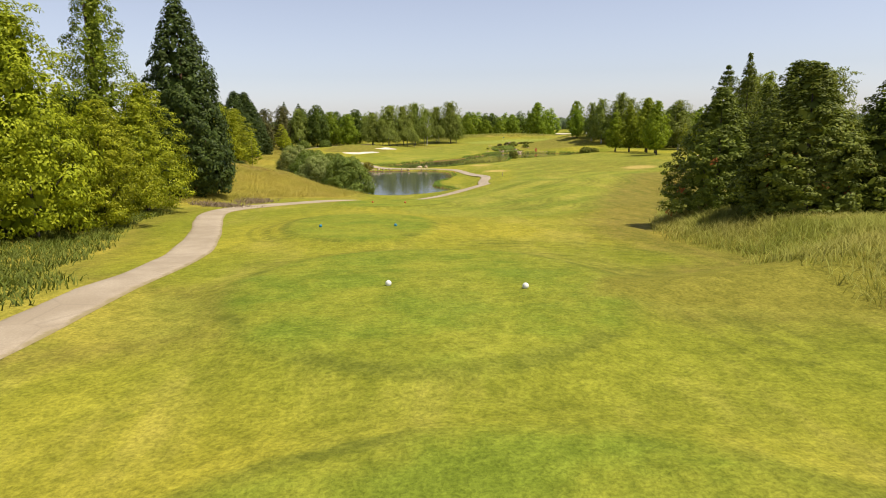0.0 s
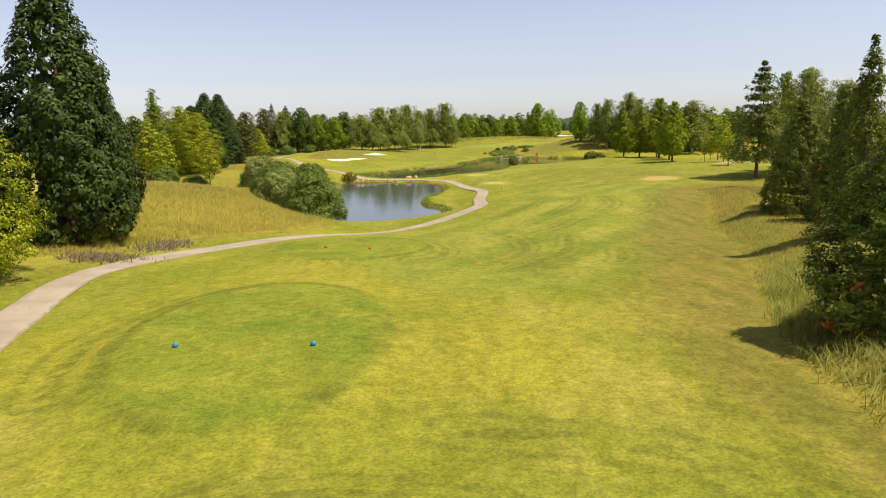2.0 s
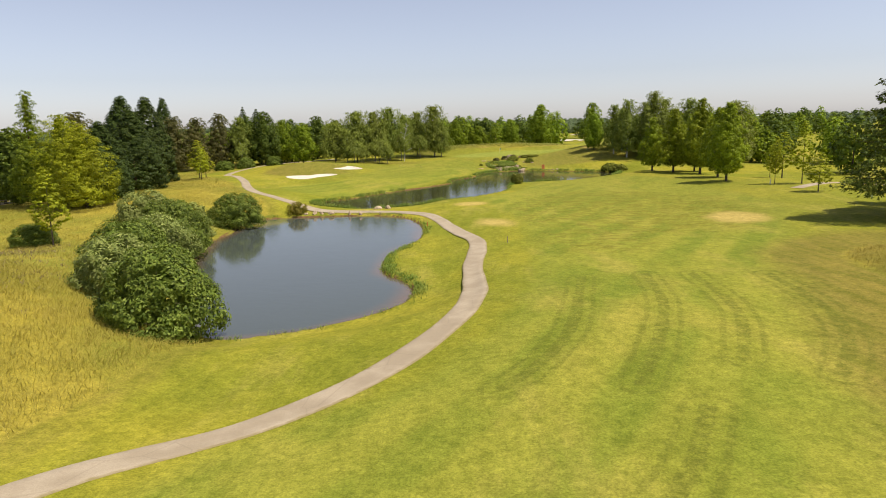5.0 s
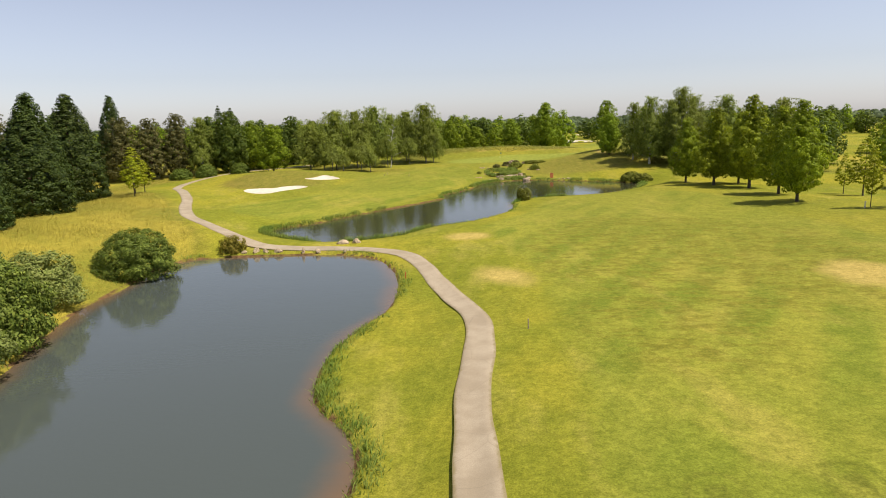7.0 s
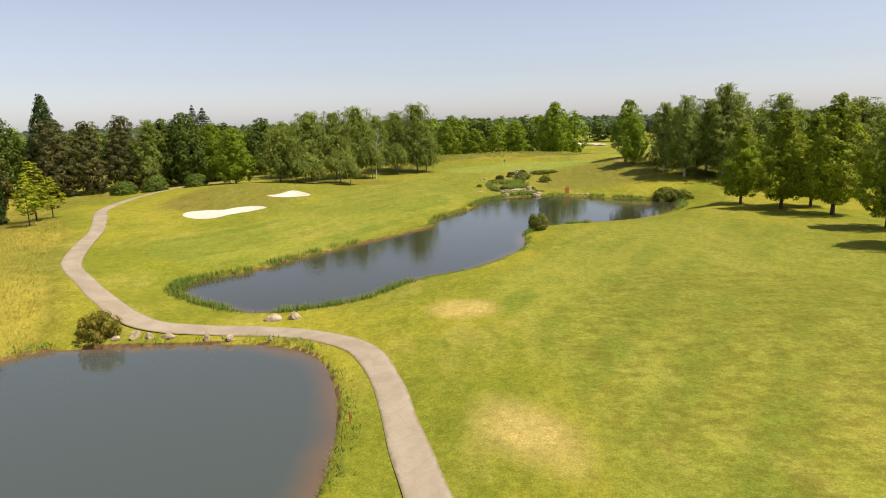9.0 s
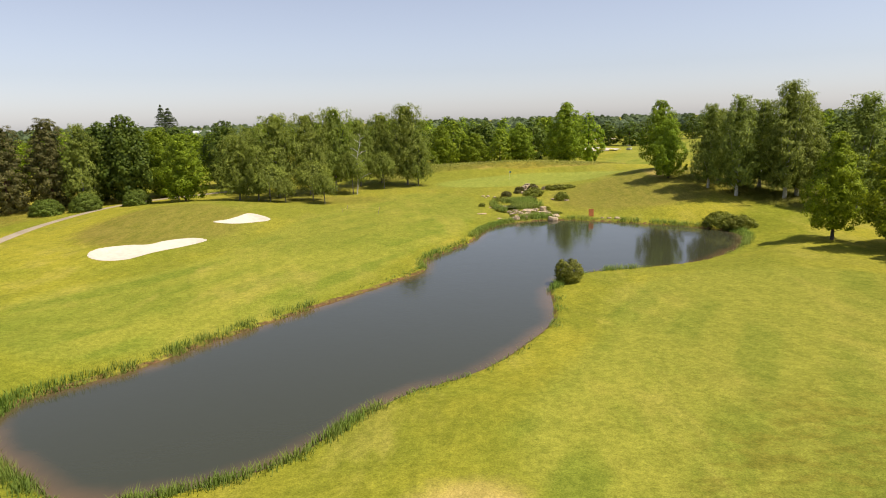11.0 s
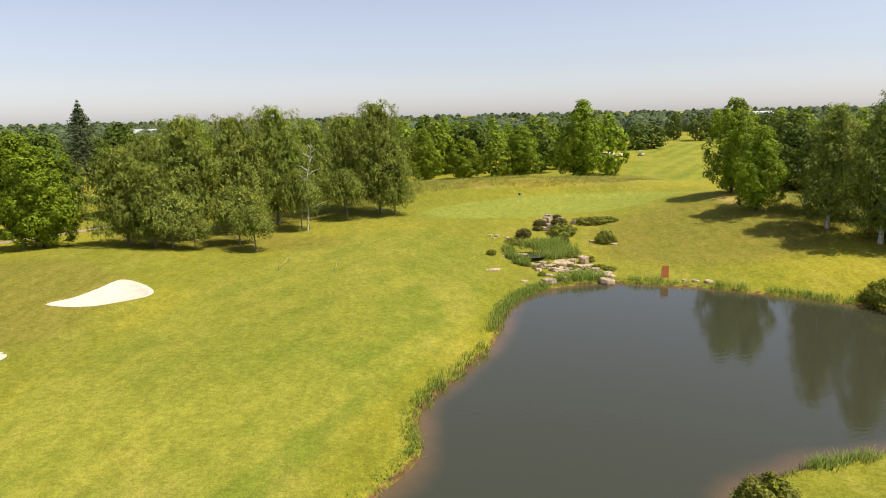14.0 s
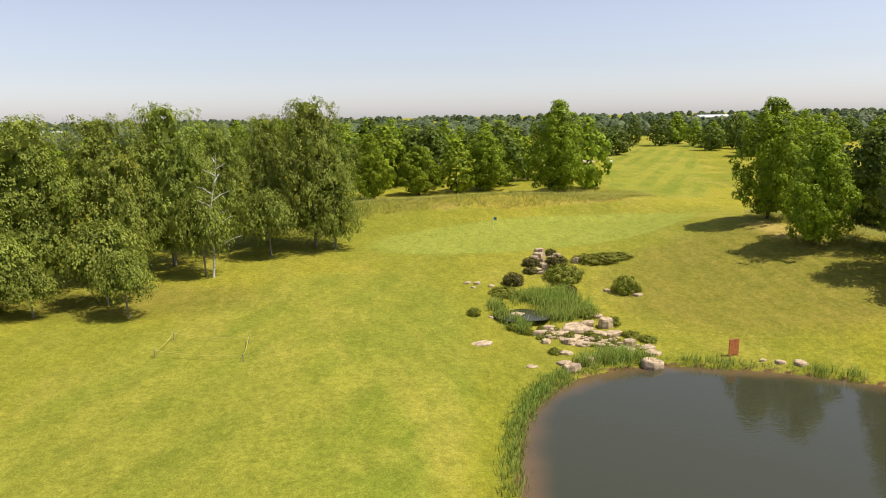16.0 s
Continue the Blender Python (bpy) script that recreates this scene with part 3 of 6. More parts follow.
far_out = np.array([160, 190, 230, 290, 380, 520, 750, 1100, 1600, 2300, 3300, 4600], float)
gx = np.concatenate([-far_out[::-1], lines_between([(-140, -46, 2.0), (-46, 68, 0.7), (68, 141, 1.8)]), far_out])
gy = np.concatenate([np.array([-4600, -3000, -1800, -1000, -500, -250, -120, -60, -35], float), lines_between([(-20, 66, 1.1), (66, 330, 0.7), (330, 420, 1.5), (420, 640, 6)]),
                     np.array([640, 680, 740, 830, 950, 1150, 1450, 1900, 2600, 3500, 4600], float)])
GX, GY = np.meshgrid(gx, gy)
X, Y = GX.ravel(), GY.ravel()
Z = land(X, Y)
ny, nx = GX.shape
i, j = np.meshgrid(np.arange(ny - 1), np.arange(nx - 1), indexing="ij")
cell = (i * nx + j).ravel()
ground_mesh = quick_mesh("ground", np.stack([X, Y, Z], 1), np.stack([cell, cell + 1, cell + nx + 1, cell + nx], 1), True)

near_d, far_d = line_distance(X, Y, NEAR_LINE), line_distance(X, Y, FAR_LINE)
shore = np.minimum(near_d, far_d)
ROUGH_LEFT = rounded([(-15.5, 15), (-17.5, 29), (-19.5, 38), (-24, 51), (-25.5, 64), (-24.5, 77), (-20.5, 87.5), (-17.5, 92), (-15.5, 98), (-14.3, 107), (-13.5, 116), (-19, 126), (-23, 138), (-27, 150),
                      (-30, 166), (-31, 184), (-28, 193), (-33, 204), (-40, 216), (-47, 232), (-56, 248), (-68, 262), (-74, 280), (-74, 300), (-66, 322), (-58, 330), (-150, 340), (-160, 150), (-150, 10)], 4)
ROUGH_BACK = rounded([(-3, 346), (9, 352.5), (20, 355), (28, 356), (36, 354), (46, 356), (56, 356.5), (64, 364), (71, 374), (66, 384), (44, 392), (20, 392), (0, 384), (-8, 364)], 4)
ROUGH_WOOD = rounded([(69, 298), (66.5, 306), (64.5, 315), (64, 325), (69, 338), (86, 352), (140, 360), (140, 285), (84, 282)], 4)
FAIR = [rounded([(-2, 62), (8, 58), (20, 72), (28, 92), (34, 112), (44, 140), (58, 170), (60, 205), (60, 236), (44, 246), (30, 240), (24, 224), (14, 206), (16, 186), (17, 165), (15, 140), (11, 118), (4, 104), (-8, 92)], 4),
        rounded([(-28, 222), (-14, 226), (0, 249), (6, 266), (14, 282), (18, 300), (18, 318), (4, 326), (-10, 308), (-18, 282), (-24, 258), (-36, 240)], 4),
        rounded([(72, 360), (96, 395), (120, 440), (150, 500), (190, 560), (150, 570), (112, 520), (92, 450), (70, 395), (60, 372)], 4)]
tall = np.minimum.reduce([line_distance(X, Y, a) for a in (ROUGH_LEFT, ROUGH_RIGHT, ROUGH_BACK, ROUGH_WOOD)])
tee = np.minimum.reduce([oval(X, Y, *place) for place in TEES])
bare = np.minimum.reduce([oval(X, Y, 10.8, 197, 3.6, 3.4), oval(X, Y, 13.4, 171, 2.6, 5.0, 20), oval(X, Y, 48, 163, 4.0, 6.0), oval(X, Y, 25, 357, 3.0, 1.2), oval(X, Y, 50, 357, 10, 0.8, 4), oval(X, Y, 62, 322, 2, 5)])
CUTS = [rounded(c, 4, False) for c in ([(17.4, 126.5), (13.4, 110.5), (10.3, 103.5), (7.5, 99.9)], [(23.3, 127), (21.2, 116), (17.8, 106.4), (14.4, 99.0)], [(27.2, 126), (26, 116), (24.5, 110.2), (20.9, 102.1)], [(33, 124), (31.5, 113), (29, 106), (25, 100)],
        [(6.6, 87.6), (8.2, 84.1), (8.7, 78.8), (8.3, 74.9), (6.8, 71.1), (4.7, 68.7)], [(13.4, 83.4), (12.2, 76.5), (11.0, 73.0), (8.7, 68.9), (6.7, 65.8)], [(15.8, 74.2), (15.1, 70.5), (14.2, 68.0)], [(-0.4, 83.7), (1.2, 79.4), (1.8, 75.5), (1.1, 72.3), (-0.8, 70.8)],
        [(9.8, 86.0), (11.6, 88.0), (13.9, 91.0), (16.7, 96.4)], [(8.5, 16), (7.6, 26), (3.6, 33.4), (-3, 34.8), (-8.2, 30.5)], [(-9.6, 60.5), (-12.4, 55), (-12.8, 47), (-11, 41.5)], [(10, 33), (7.4, 37), (2, 38.6)])]
cut = np.full(X.shape, 50.0)
near_by = (Y > 0) & (Y < 320) & (np.abs(X) < 70)
cut[near_by] = np.minimum.reduce([line_distance(X[near_by], Y[near_by], c, False) for c in CUTS])
put_attribute(ground_mesh, "cut", cut)
put_attribute(ground_mesh, "worn", np.clip(np.minimum.reduce([oval(X, Y, 0.9, 50.5, 1.9, 11), oval(X, Y, 13.8, 56, 2.2, 15, -12), oval(X, Y, 20.5, 70, 2.0, 9, -20), oval(X, Y, 9.5, 68, 3.0, 9, 5), oval(X, Y, 36, 180, 20, 30), oval(X, Y, 24, 150, 8, 12)]), -50, 50))
for name, values in (("fairway", np.minimum.reduce([line_distance(X, Y, a) for a in FAIR])), ("tall", tall), ("tee", tee), ("bare", bare),
                     ("green", oval(X, Y, 37, 341, 25, 9.5, 6)), ("shore", np.abs(shore - 0.1)),
                     ("straw", line_distance(X, Y, ROUGH_RIGHT)), ("lush", np.minimum.reduce([oval(X, Y, 50, 205, 28, 60), oval(X, Y, 34, 330, 52, 40), oval(X, Y, -22, 300, 30, 40)])), ("dry", np.minimum.reduce([line_distance(X, Y, ROUGH_RIGHT) - np.interp(Y, (20, 45, 58, 72), (1.0, 4.0, 6.0, 7.5)), line_distance(X, Y, ROUGH_LEFT) - 0.8, oval(X, Y, 55, 312, 19, 15), oval(X, Y, -38, 285, 14, 18), oval(X, Y, -16, 318, 14, 6)]))):
    put_attribute(ground_mesh, name, np.clip(values, -50, 50))
ground = part("ground", ground_mesh, TURF)
tagged(ground, "mown golf course turf with dry straw-coloured patches", "ground", kind="structure")


def pond(name, line, water, label):
    """A sheet of still water that reaches a little under its banks."""
    lo, hi = line.min(0) - 1, line.max(0) + 1
    xs, ys = np.arange(lo[0], hi[0], 1.0), np.arange(lo[1], hi[1], 1.0)
    PX, PY = np.meshgrid(xs, ys)
    d = line_distance(PX, PY, line)
    n = len(xs)
    a, b = np.meshgrid(np.arange(len(ys) - 1), np.arange(n - 1), indexing="ij")
    c = (a * n + b).ravel()
    quads = np.stack([c, c + 1, c + n + 1, c + n], 1)
    quads = quads[(d.ravel()[quads] < 1.2).any(1)]
    used, back = np.unique(quads, return_inverse=True)
    me = quick_mesh(name, np.stack([PX.ravel(), PY.ravel(), np.full(PX.size, WATER_Z)], 1)[used], back.reshape(-1, 4))
    put_attribute(me, "shore", d.ravel()[used])
    return tagged(part(name, me, water), label, "pond", kind="structure")


pond("water_near_pond", NEAR_LINE, WATER_NEAR, "still murky green-brown pond water beside the cart path")
pond("water_far_pond", FAR_LINE, WATER_FAR, "long still pond reflecting sky and trees")


def ribbon(line, width, lift):
    """A strip that follows the ground along a line."""
    way = np.gradient(line, axis=0)
    way /= np.linalg.norm(way, axis=1)[:, None]
    side = np.stack([-way[:, 1], way[:, 0]], 1)
    across = np.array([-1.0, -0.9, -0.5, 0.0, 0.5, 0.9, 1.0])
    wander = 1 + 0.04 * np.sin(np.arange(len(line)) * 0.31) + 0.025 * np.sin(np.arange(len(line)) * 0.83 + 1)
    P = line[:, None] + side[:, None] * (across[None, :, None] * (width / 2) * wander[:, None, None])
    z = land(P[..., 0].ravel(), P[..., 1].ravel()).reshape(P.shape[:2])
    z = np.maximum(z, z[:, 2:5].mean(1)[:, None] - 0.05) + lift * (1 - 0.9 * (np.abs(across) > 0.95))
    k = len(across)
    a, b = np.meshgrid(np.arange(len(line) - 1), np.arange(k - 1), indexing="ij")
    c = (a * k + b).ravel()
    me = quick_mesh("path", np.concatenate([P, z[..., None]], 2).reshape(-1, 3), np.stack([c, c + k, c + k + 1, c + 1], 1), True)
    put_attribute(me, "edge", np.tile(np.abs(across), len(line)))
    return me


tagged(part("path", ribbon(PATH_LINE, 2.3, 0.06), PATH_SURFACE), "worn beige gravel cart path winding past two ponds", "path", kind="structure")
tagged(part("path", ribbon(rounded([(71, 190), (78, 196), (85, 200), (95, 200), (112, 196)], 6, False), 2.2, 0.06), PATH_SURFACE), "short pale cart path beside young trees", "path", kind="structure")
tagged(part("path", ribbon(rounded([(-160, 250), (-135, 246), (-112, 240), (-96, 226), (-92, 205), (-98, 180)], 6, False), 4.0, 0.06), PATH_SURFACE), "pale service road behind the meadow trees", "road", kind="structure")

for name, line in BUNKERS.items():
    middle = line.mean(0)
    rings = [middle + (line - middle) * s for s in (1.03, 0.97, 0.88, 0.75, 0.6, 0.4, 0.2, 0.003)]
    P = np.concatenate(rings)
    z = land(P[:, 0], P[:, 1]) + np.repeat([-0.02, 0.06, 0.09, 0.08, 0.07, 0.07, 0.07, 0.07], len(line))
    n = len(line)
    a, b = np.meshgrid(np.arange(len(rings) - 1), np.arange(n), indexing="ij")
    a, b = a.ravel(), b.ravel()
    c = (b + 1) % n
    me = quick_mesh("sand_bunker", np.concatenate([P, z[:, None]], 1), np.stack([a * n + b, a * n + c, (a + 1) * n + c, (a + 1) * n + b], 1), True)
    tagged(part("sand_bunker", me, SAND), {"long": "long pale sand bunker with a wavy edge in the turf", "round": "small pale sand bunker with a raised grassy lip",
           "approach": "distant pale sand bunker beside the next fairway", "crest": "distant sand bunker on the crest of the fairway"}[name], "bunker", "sand bunkers")

# ---- trees and shrubs ----
def leaf_quads(at, facing, long, wide, r, hang=None):
    """Pointed leaf sprays: at N x 3, facing N x 3 (their normals)."""
    n = len(at)
    facing = facing / (np.linalg.norm(facing, axis=1)[:, None] + 1e-9)
    along = r.normal(size=(n, 3)) if hang is None else hang + r.normal(size=(n, 3)) * 0.25
    along -= (along * facing).sum(1)[:, None] * facing
    along /= np.linalg.norm(along, axis=1)[:, None] + 1e-9
    side = np.cross(facing, along)
    a, b = (long * (0.7 + 0.6 * r.random(n)))[:, None] * 0.5, (wide * (0.7 + 0.6 * r.random(n)))[:, None] * 0.5
    sag = facing * a * (0.25 * r.random((n, 1)))
    verts = np.stack([at - along * a - sag, at - side * b, at + along * a - sag, at + side * b], 1).reshape(-1, 3)
    return verts, np.arange(n * 4).reshape(-1, 4)


def limbs_to(base, tops, r, thick):
    out = []
    for top in tops:
        s = np.linspace(0, 1, 5)[:, None]
        start = np.array([base[0], base[1], max(0.25 * top[2], base[2])])
        line = start + (top - start) * s + np.array([0, 0, 1]) * (s * (1 - s)) * 0.12 * np.linalg.norm(top - start)
        line[1:-1] += r.normal(size=(3, 3)) * 0.12
        out.append(tube(line, thick * np.linspace(1, 0.25, 5), 5))
    return out


def plant(kind, height, radius, bark, leaf, seed, profile, base=0.12, clumps=200, per=45, leaf_long=0.42, leaf_wide=0.28, puff=0.9, flat=0.75,
          droop=0.0, trunks=1, hollow=0.72, lumps=0.2, trunk_thick=1.0, core=0.66, ragged=0.0):
    """A tree or shrub: a tapered trunk with limbs, and a crown of leaf sprays in uneven clumps round a dense inside.
    profile: crown radius, 0 to 1, at even steps from the crown's foot to its top."""
    r = np.random.default_rng(seed)
    root = thing(kind[0], kind[1], kind[2], kind[3] if len(kind) > 3 else "")
    foot = base * height
    prof, steps = np.asarray(profile, float), np.linspace(0, 1, len(profile))

    def swell(s, a):
        return 1 + lumps * (0.6 * np.sin(a * 3 + seed + 5 * s) + 0.55 * np.sin(a * 5 + 11 * s) + 0.4 * np.sin(a * 2 - 17 * s + seed))

    pick = np.linspace(0, 1, 200)
    share = np.cumsum(np.interp(pick, steps, prof) + 0.10)
    k = np.arange(clumps)
    s = np.interp((k + r.random(clumps)) / clumps, share / share[-1], pick)
    around = k * 2.39996 + r.normal(size=clumps) * 0.35
    wide = np.interp(s, steps, prof)
    size = puff * (0.75 + 0.65 * r.random(clumps)) * (0.45 + 0.55 * np.sqrt(np.clip(wide, 0, 1)))
    reach = np.maximum(wide * radius * swell(s, around) - 0.55 * size, 0.0)
    out = reach * (hollow + (1 - hollow) * np.sqrt(r.random(clumps)))
    out += ragged * radius * np.abs(r.normal(size=clumps)) * (r.random(clumps) < 0.25)
    rise = foot + 0.4 * puff + s * (height - foot - 0.75 * puff)
    centres = np.stack([out * np.cos(around), out * np.sin(around), rise], 1)
    if trunks:
        pieces = []
        for j in range(trunks):
            swing = np.array([r.normal() * 0.05, r.normal() * 0.05]) * height * (0.25 if trunks == 1 else 1.0)
            h = np.linspace(0, 1, 8)
            line = np.stack([swing[0] * h ** 1.4, swing[1] * h ** 1.4, h * height * 0.9 - 0.3 * (h == 0)], 1)
            thick = trunk_thick * height * 0.0150 / math.sqrt(trunks)
            pieces.append(tube(line, thick * np.array([1.45, 1.0, 0.85, 0.7, 0.52, 0.36, 0.2, 0.06]), 8))
        part("trunk", quick_mesh("trunk", *joined(pieces), True), bark, root)
        picked = centres[r.permutation(clumps)[:0 if clumps < 100 else 7]]
        for line_verts, line_faces in limbs_to((0, 0, foot * 0.7), picked * np.array([0.9, 0.9, 0.97]), r, height * 0.0036):
            part("limb", quick_mesh("limb", line_verts, line_faces, True), bark, root)
    which = np.repeat(k, per)
    off = r.normal(size=(len(which), 3))
    off /= np.linalg.norm(off, axis=1)[:, None]
    outward = centres[which] - np.array([0, 0, foot + 0.3 * (height - foot)])
    outward[:, 2] *= 0.6
    outward /= np.linalg.norm(outward, axis=1)[:, None] + 1e-9
    inner = (off * outward).sum(1) < -0.35
    off[inner] -= 1.6 * (off * outward).sum(1)[inner][:, None] * outward[inner]
    shell = (0.55 + 0.5 * r.random(len(which)) ** 0.6)[:, None]
    if droop:
        strand = np.floor(r.random(len(which)) * 7) / 7 * 2 * np.pi + which * 2.4
        hold = (0.25 + 0.75 * np.abs(np.sin(strand * 5 + which))) * size[which]
        tail = (0.35 + 0.9 * r.random(clumps) ** 1.3)[which] * (0.6 + 0.4 * np.cos(strand * 3))
        fall = r.random(len(which)) ** 1.2 * droop * np.abs(tail)
        slim = (1.0 - 0.55 * fall / droop)[:, None]
        at = centres[which] + np.stack([np.cos(strand) * hold, np.sin(strand) * hold, 0.6 * size[which] - 0.5 * hold - fall], 1)
        at += r.normal(size=at.shape) * np.array([0.17, 0.17, 0.12]) * slim
        at[:, 2] = np.maximum(at[:, 2], foot * 0.55 + 0.8 * r.random(len(which)))
        spray = np.stack([np.cos(strand), np.sin(strand), 0.9 - 1.5 * fall / droop], 1)
        verts, faces = leaf_quads(at, off * 0.5 + spray * 0.7 + outward * 0.5, leaf_long, leaf_wide, r, np.array([0, 0, -1.0]))
        shade = spray * 0.9 + outward * 0.4 + np.array([0, 0, 0.15]) + off * 0.45
    else:
        at = centres[which] + off * shell * size[which][:, None] * np.array([1, 1, flat])
        at[:, 2] = np.maximum(at[:, 2], 0.05 + 0.1 * r.random(len(which)))
        verts, faces = leaf_quads(at, off * 0.9 + outward * 0.5 + np.array([0, 0, 0.5]) + r.normal(size=at.shape) * 0.3, leaf_long, leaf_wide, r)
        shade = off * 0.95 + outward * 0.4 + np.array([0, 0, 0.25]) + r.normal(size=at.shape) * 0.15
    shade = np.repeat(shade, 4, 0)
    if core:
        n = min(int(60 + 26 * radius * math.sqrt(height)), clumps * per // 6)
        u, a = np.interp(r.random(n), share / share[-1], pick), r.random(n) * 2 * np.pi
        rad = np.interp(u, steps, prof) * radius * swell(u, a) * core * (0.55 + 0.5 * r.random(n))
        way = np.stack([np.cos(a), np.sin(a), 0.4 * r.normal(size=n)], 1)
        inside = np.stack([rad * way[:, 0], rad * way[:, 1], foot + 0.5 * puff + u * (height - foot - 1.6 * puff)], 1)
        more, quads = leaf_quads(inside, way, 0.35 + 0.13 * radius, 0.25 + 0.10 * radius, r)
        faces, verts, shade = np.concatenate([faces, quads + len(verts)]), np.concatenate([verts, more]), np.concatenate([shade, np.repeat(way, 4, 0)])
    part("crown", quick_mesh("crown", verts, faces, True, shade), leaf, root)
    return root


def tiered(kind, height, radius, bark, leaf, seed, tiers=16, per_tier=8, sprays=26, base=0.06, sweep=-0.15, power=0.9, leaf_long=0.5, leaf_wide=0.2, ragged=0.25, top_bare=0.0):
    """A conifer: tiers of branches that carry fans of needle sprays."""
    r = np.random.default_rng(seed)
    root = thing(kind[0], kind[1], kind[2], kind[3] if len(kind) > 3 else "")
    h = np.linspace(0, 1, 9)
    wood = [tube(np.stack([0.01 * height * np.sin(h * 5 + seed), 0.01 * height * np.cos(h * 4), h * height - 0.3 * (h == 0)], 1), height * 0.018 * np.array([1.4, 1, .88, .75, .6, .45, .3, .16, .03]), 8)]
    ats, ups, alongs, branches = [], [], [], []
    for k in range(tiers):
        f = (k + 0.5) / tiers
        z = height * (base + (1 - base) * (f + 0.5 / tiers * r.normal() * 0.6))
        reach = radius * (1 - f) ** power * (1 + ragged * r.normal(size=per_tier)) + 0.12 * radius * (1 - f) + 0.15
        for b in range(per_tier):
            a = 2 * np.pi * (b + 0.5 * (k % 2) + 0.3 * r.random()) / per_tier
            way = np.array([math.cos(a), math.sin(a), 0])
            R = max(0.25, reach[b])
            end = np.array([0, 0, z]) + way * R + np.array([0, 0, sweep * R])
            if k % 3 == 0 and b % 3 == 0 and R > 0.8:
                branches.append(tube(np.linspace([0, 0, z], end * 0.96 + np.array([0, 0, z]) * 0.04, 3), height * 0.0035 * np.array([1, .7, .3]), 4))
            n = max(5, int(sprays * (0.25 + 0.75 * R / radius)))
            s = 0.12 + 0.9 * r.random(n) ** 0.65
            width = 0.32 * R * (1.15 - s) + 0.12
            sway = r.normal(size=n)
            at = np.array([0, 0, z]) + way * (R * s)[:, None] + np.array([0, 0, 1]) * (sweep * R * s ** 1.6)[:, None]
            at += np.array([-way[1], way[0], 0]) * (width * sway * 0.7)[:, None]
            at[:, 2] += r.normal(size=n) * 0.20 + 0.05 - 0.10 * np.abs(sway) * R / radius
            ats.append(at), ups.append(np.array([0, 0, 1.0]) + way * 0.5 + r.normal(size=(n, 3)) * 0.35)
            alongs.append(way + np.array([-way[1], way[0], 0]) * (0.6 * np.sign(sway))[:, None] + np.array([0, 0, sweep * 1.2]))
    part("trunk", quick_mesh("trunk", *joined(wood), True), bark, root)
    for line_verts, line_faces in branches:
        part("limb", quick_mesh("limb", line_verts, line_faces, True), bark, root)
    verts, faces = leaf_quads(np.concatenate(ats), np.concatenate(ups), leaf_long, leaf_wide, r, np.concatenate(alongs))
    tilt = np.repeat(np.concatenate(ups) + np.concatenate(alongs) * 0.5, 4, 0)
    part("crown", quick_mesh("crown", verts, faces, True, tilt), leaf, root)
    return root


def rusty(root, seed):
    """Adds dead red-brown sprays to a conifer."""
    r = np.random.default_rng(seed + 50)
    crown = next(o for o in root.children if o.name.startswith("crown")).data
    n = len(crown.vertices)
    co = np.empty(n * 3, np.float32)
    crown.vertices.foreach_get("co", co)
    co = co.reshape(-1, 3)
    outer = co[(np.hypot(co[:, 0], co[:, 1]) > 0.55 * np.hypot(co[:, 0], co[:, 1]).max()) & (co[:, 2] < 8)]
    spots = outer[r.choice(len(outer), 9)]
    at = np.repeat(spots, 12, 0) * 1.03 + r.normal(size=(108, 3)) * 0.16
    verts, faces = leaf_quads(at, at * np.array([1, 1, 0.1]) + np.array([0, 0, 1.0]), 0.34, 0.16, r)
    part("dead_sprays", quick_mesh("dead_sprays", verts, faces), LEAF_RUST, root, "dead red-brown sprays")
    return root


ROUND = (0.45, 0.85, 1.0, 0.98, 0.85, 0.62, 0.25)
OVAL = (0.5, 0.9, 1.0, 0.86, 0.66, 0.42, 0.12)
DOME = (0.95, 1.0, 0.95, 0.85, 0.68, 0.4)

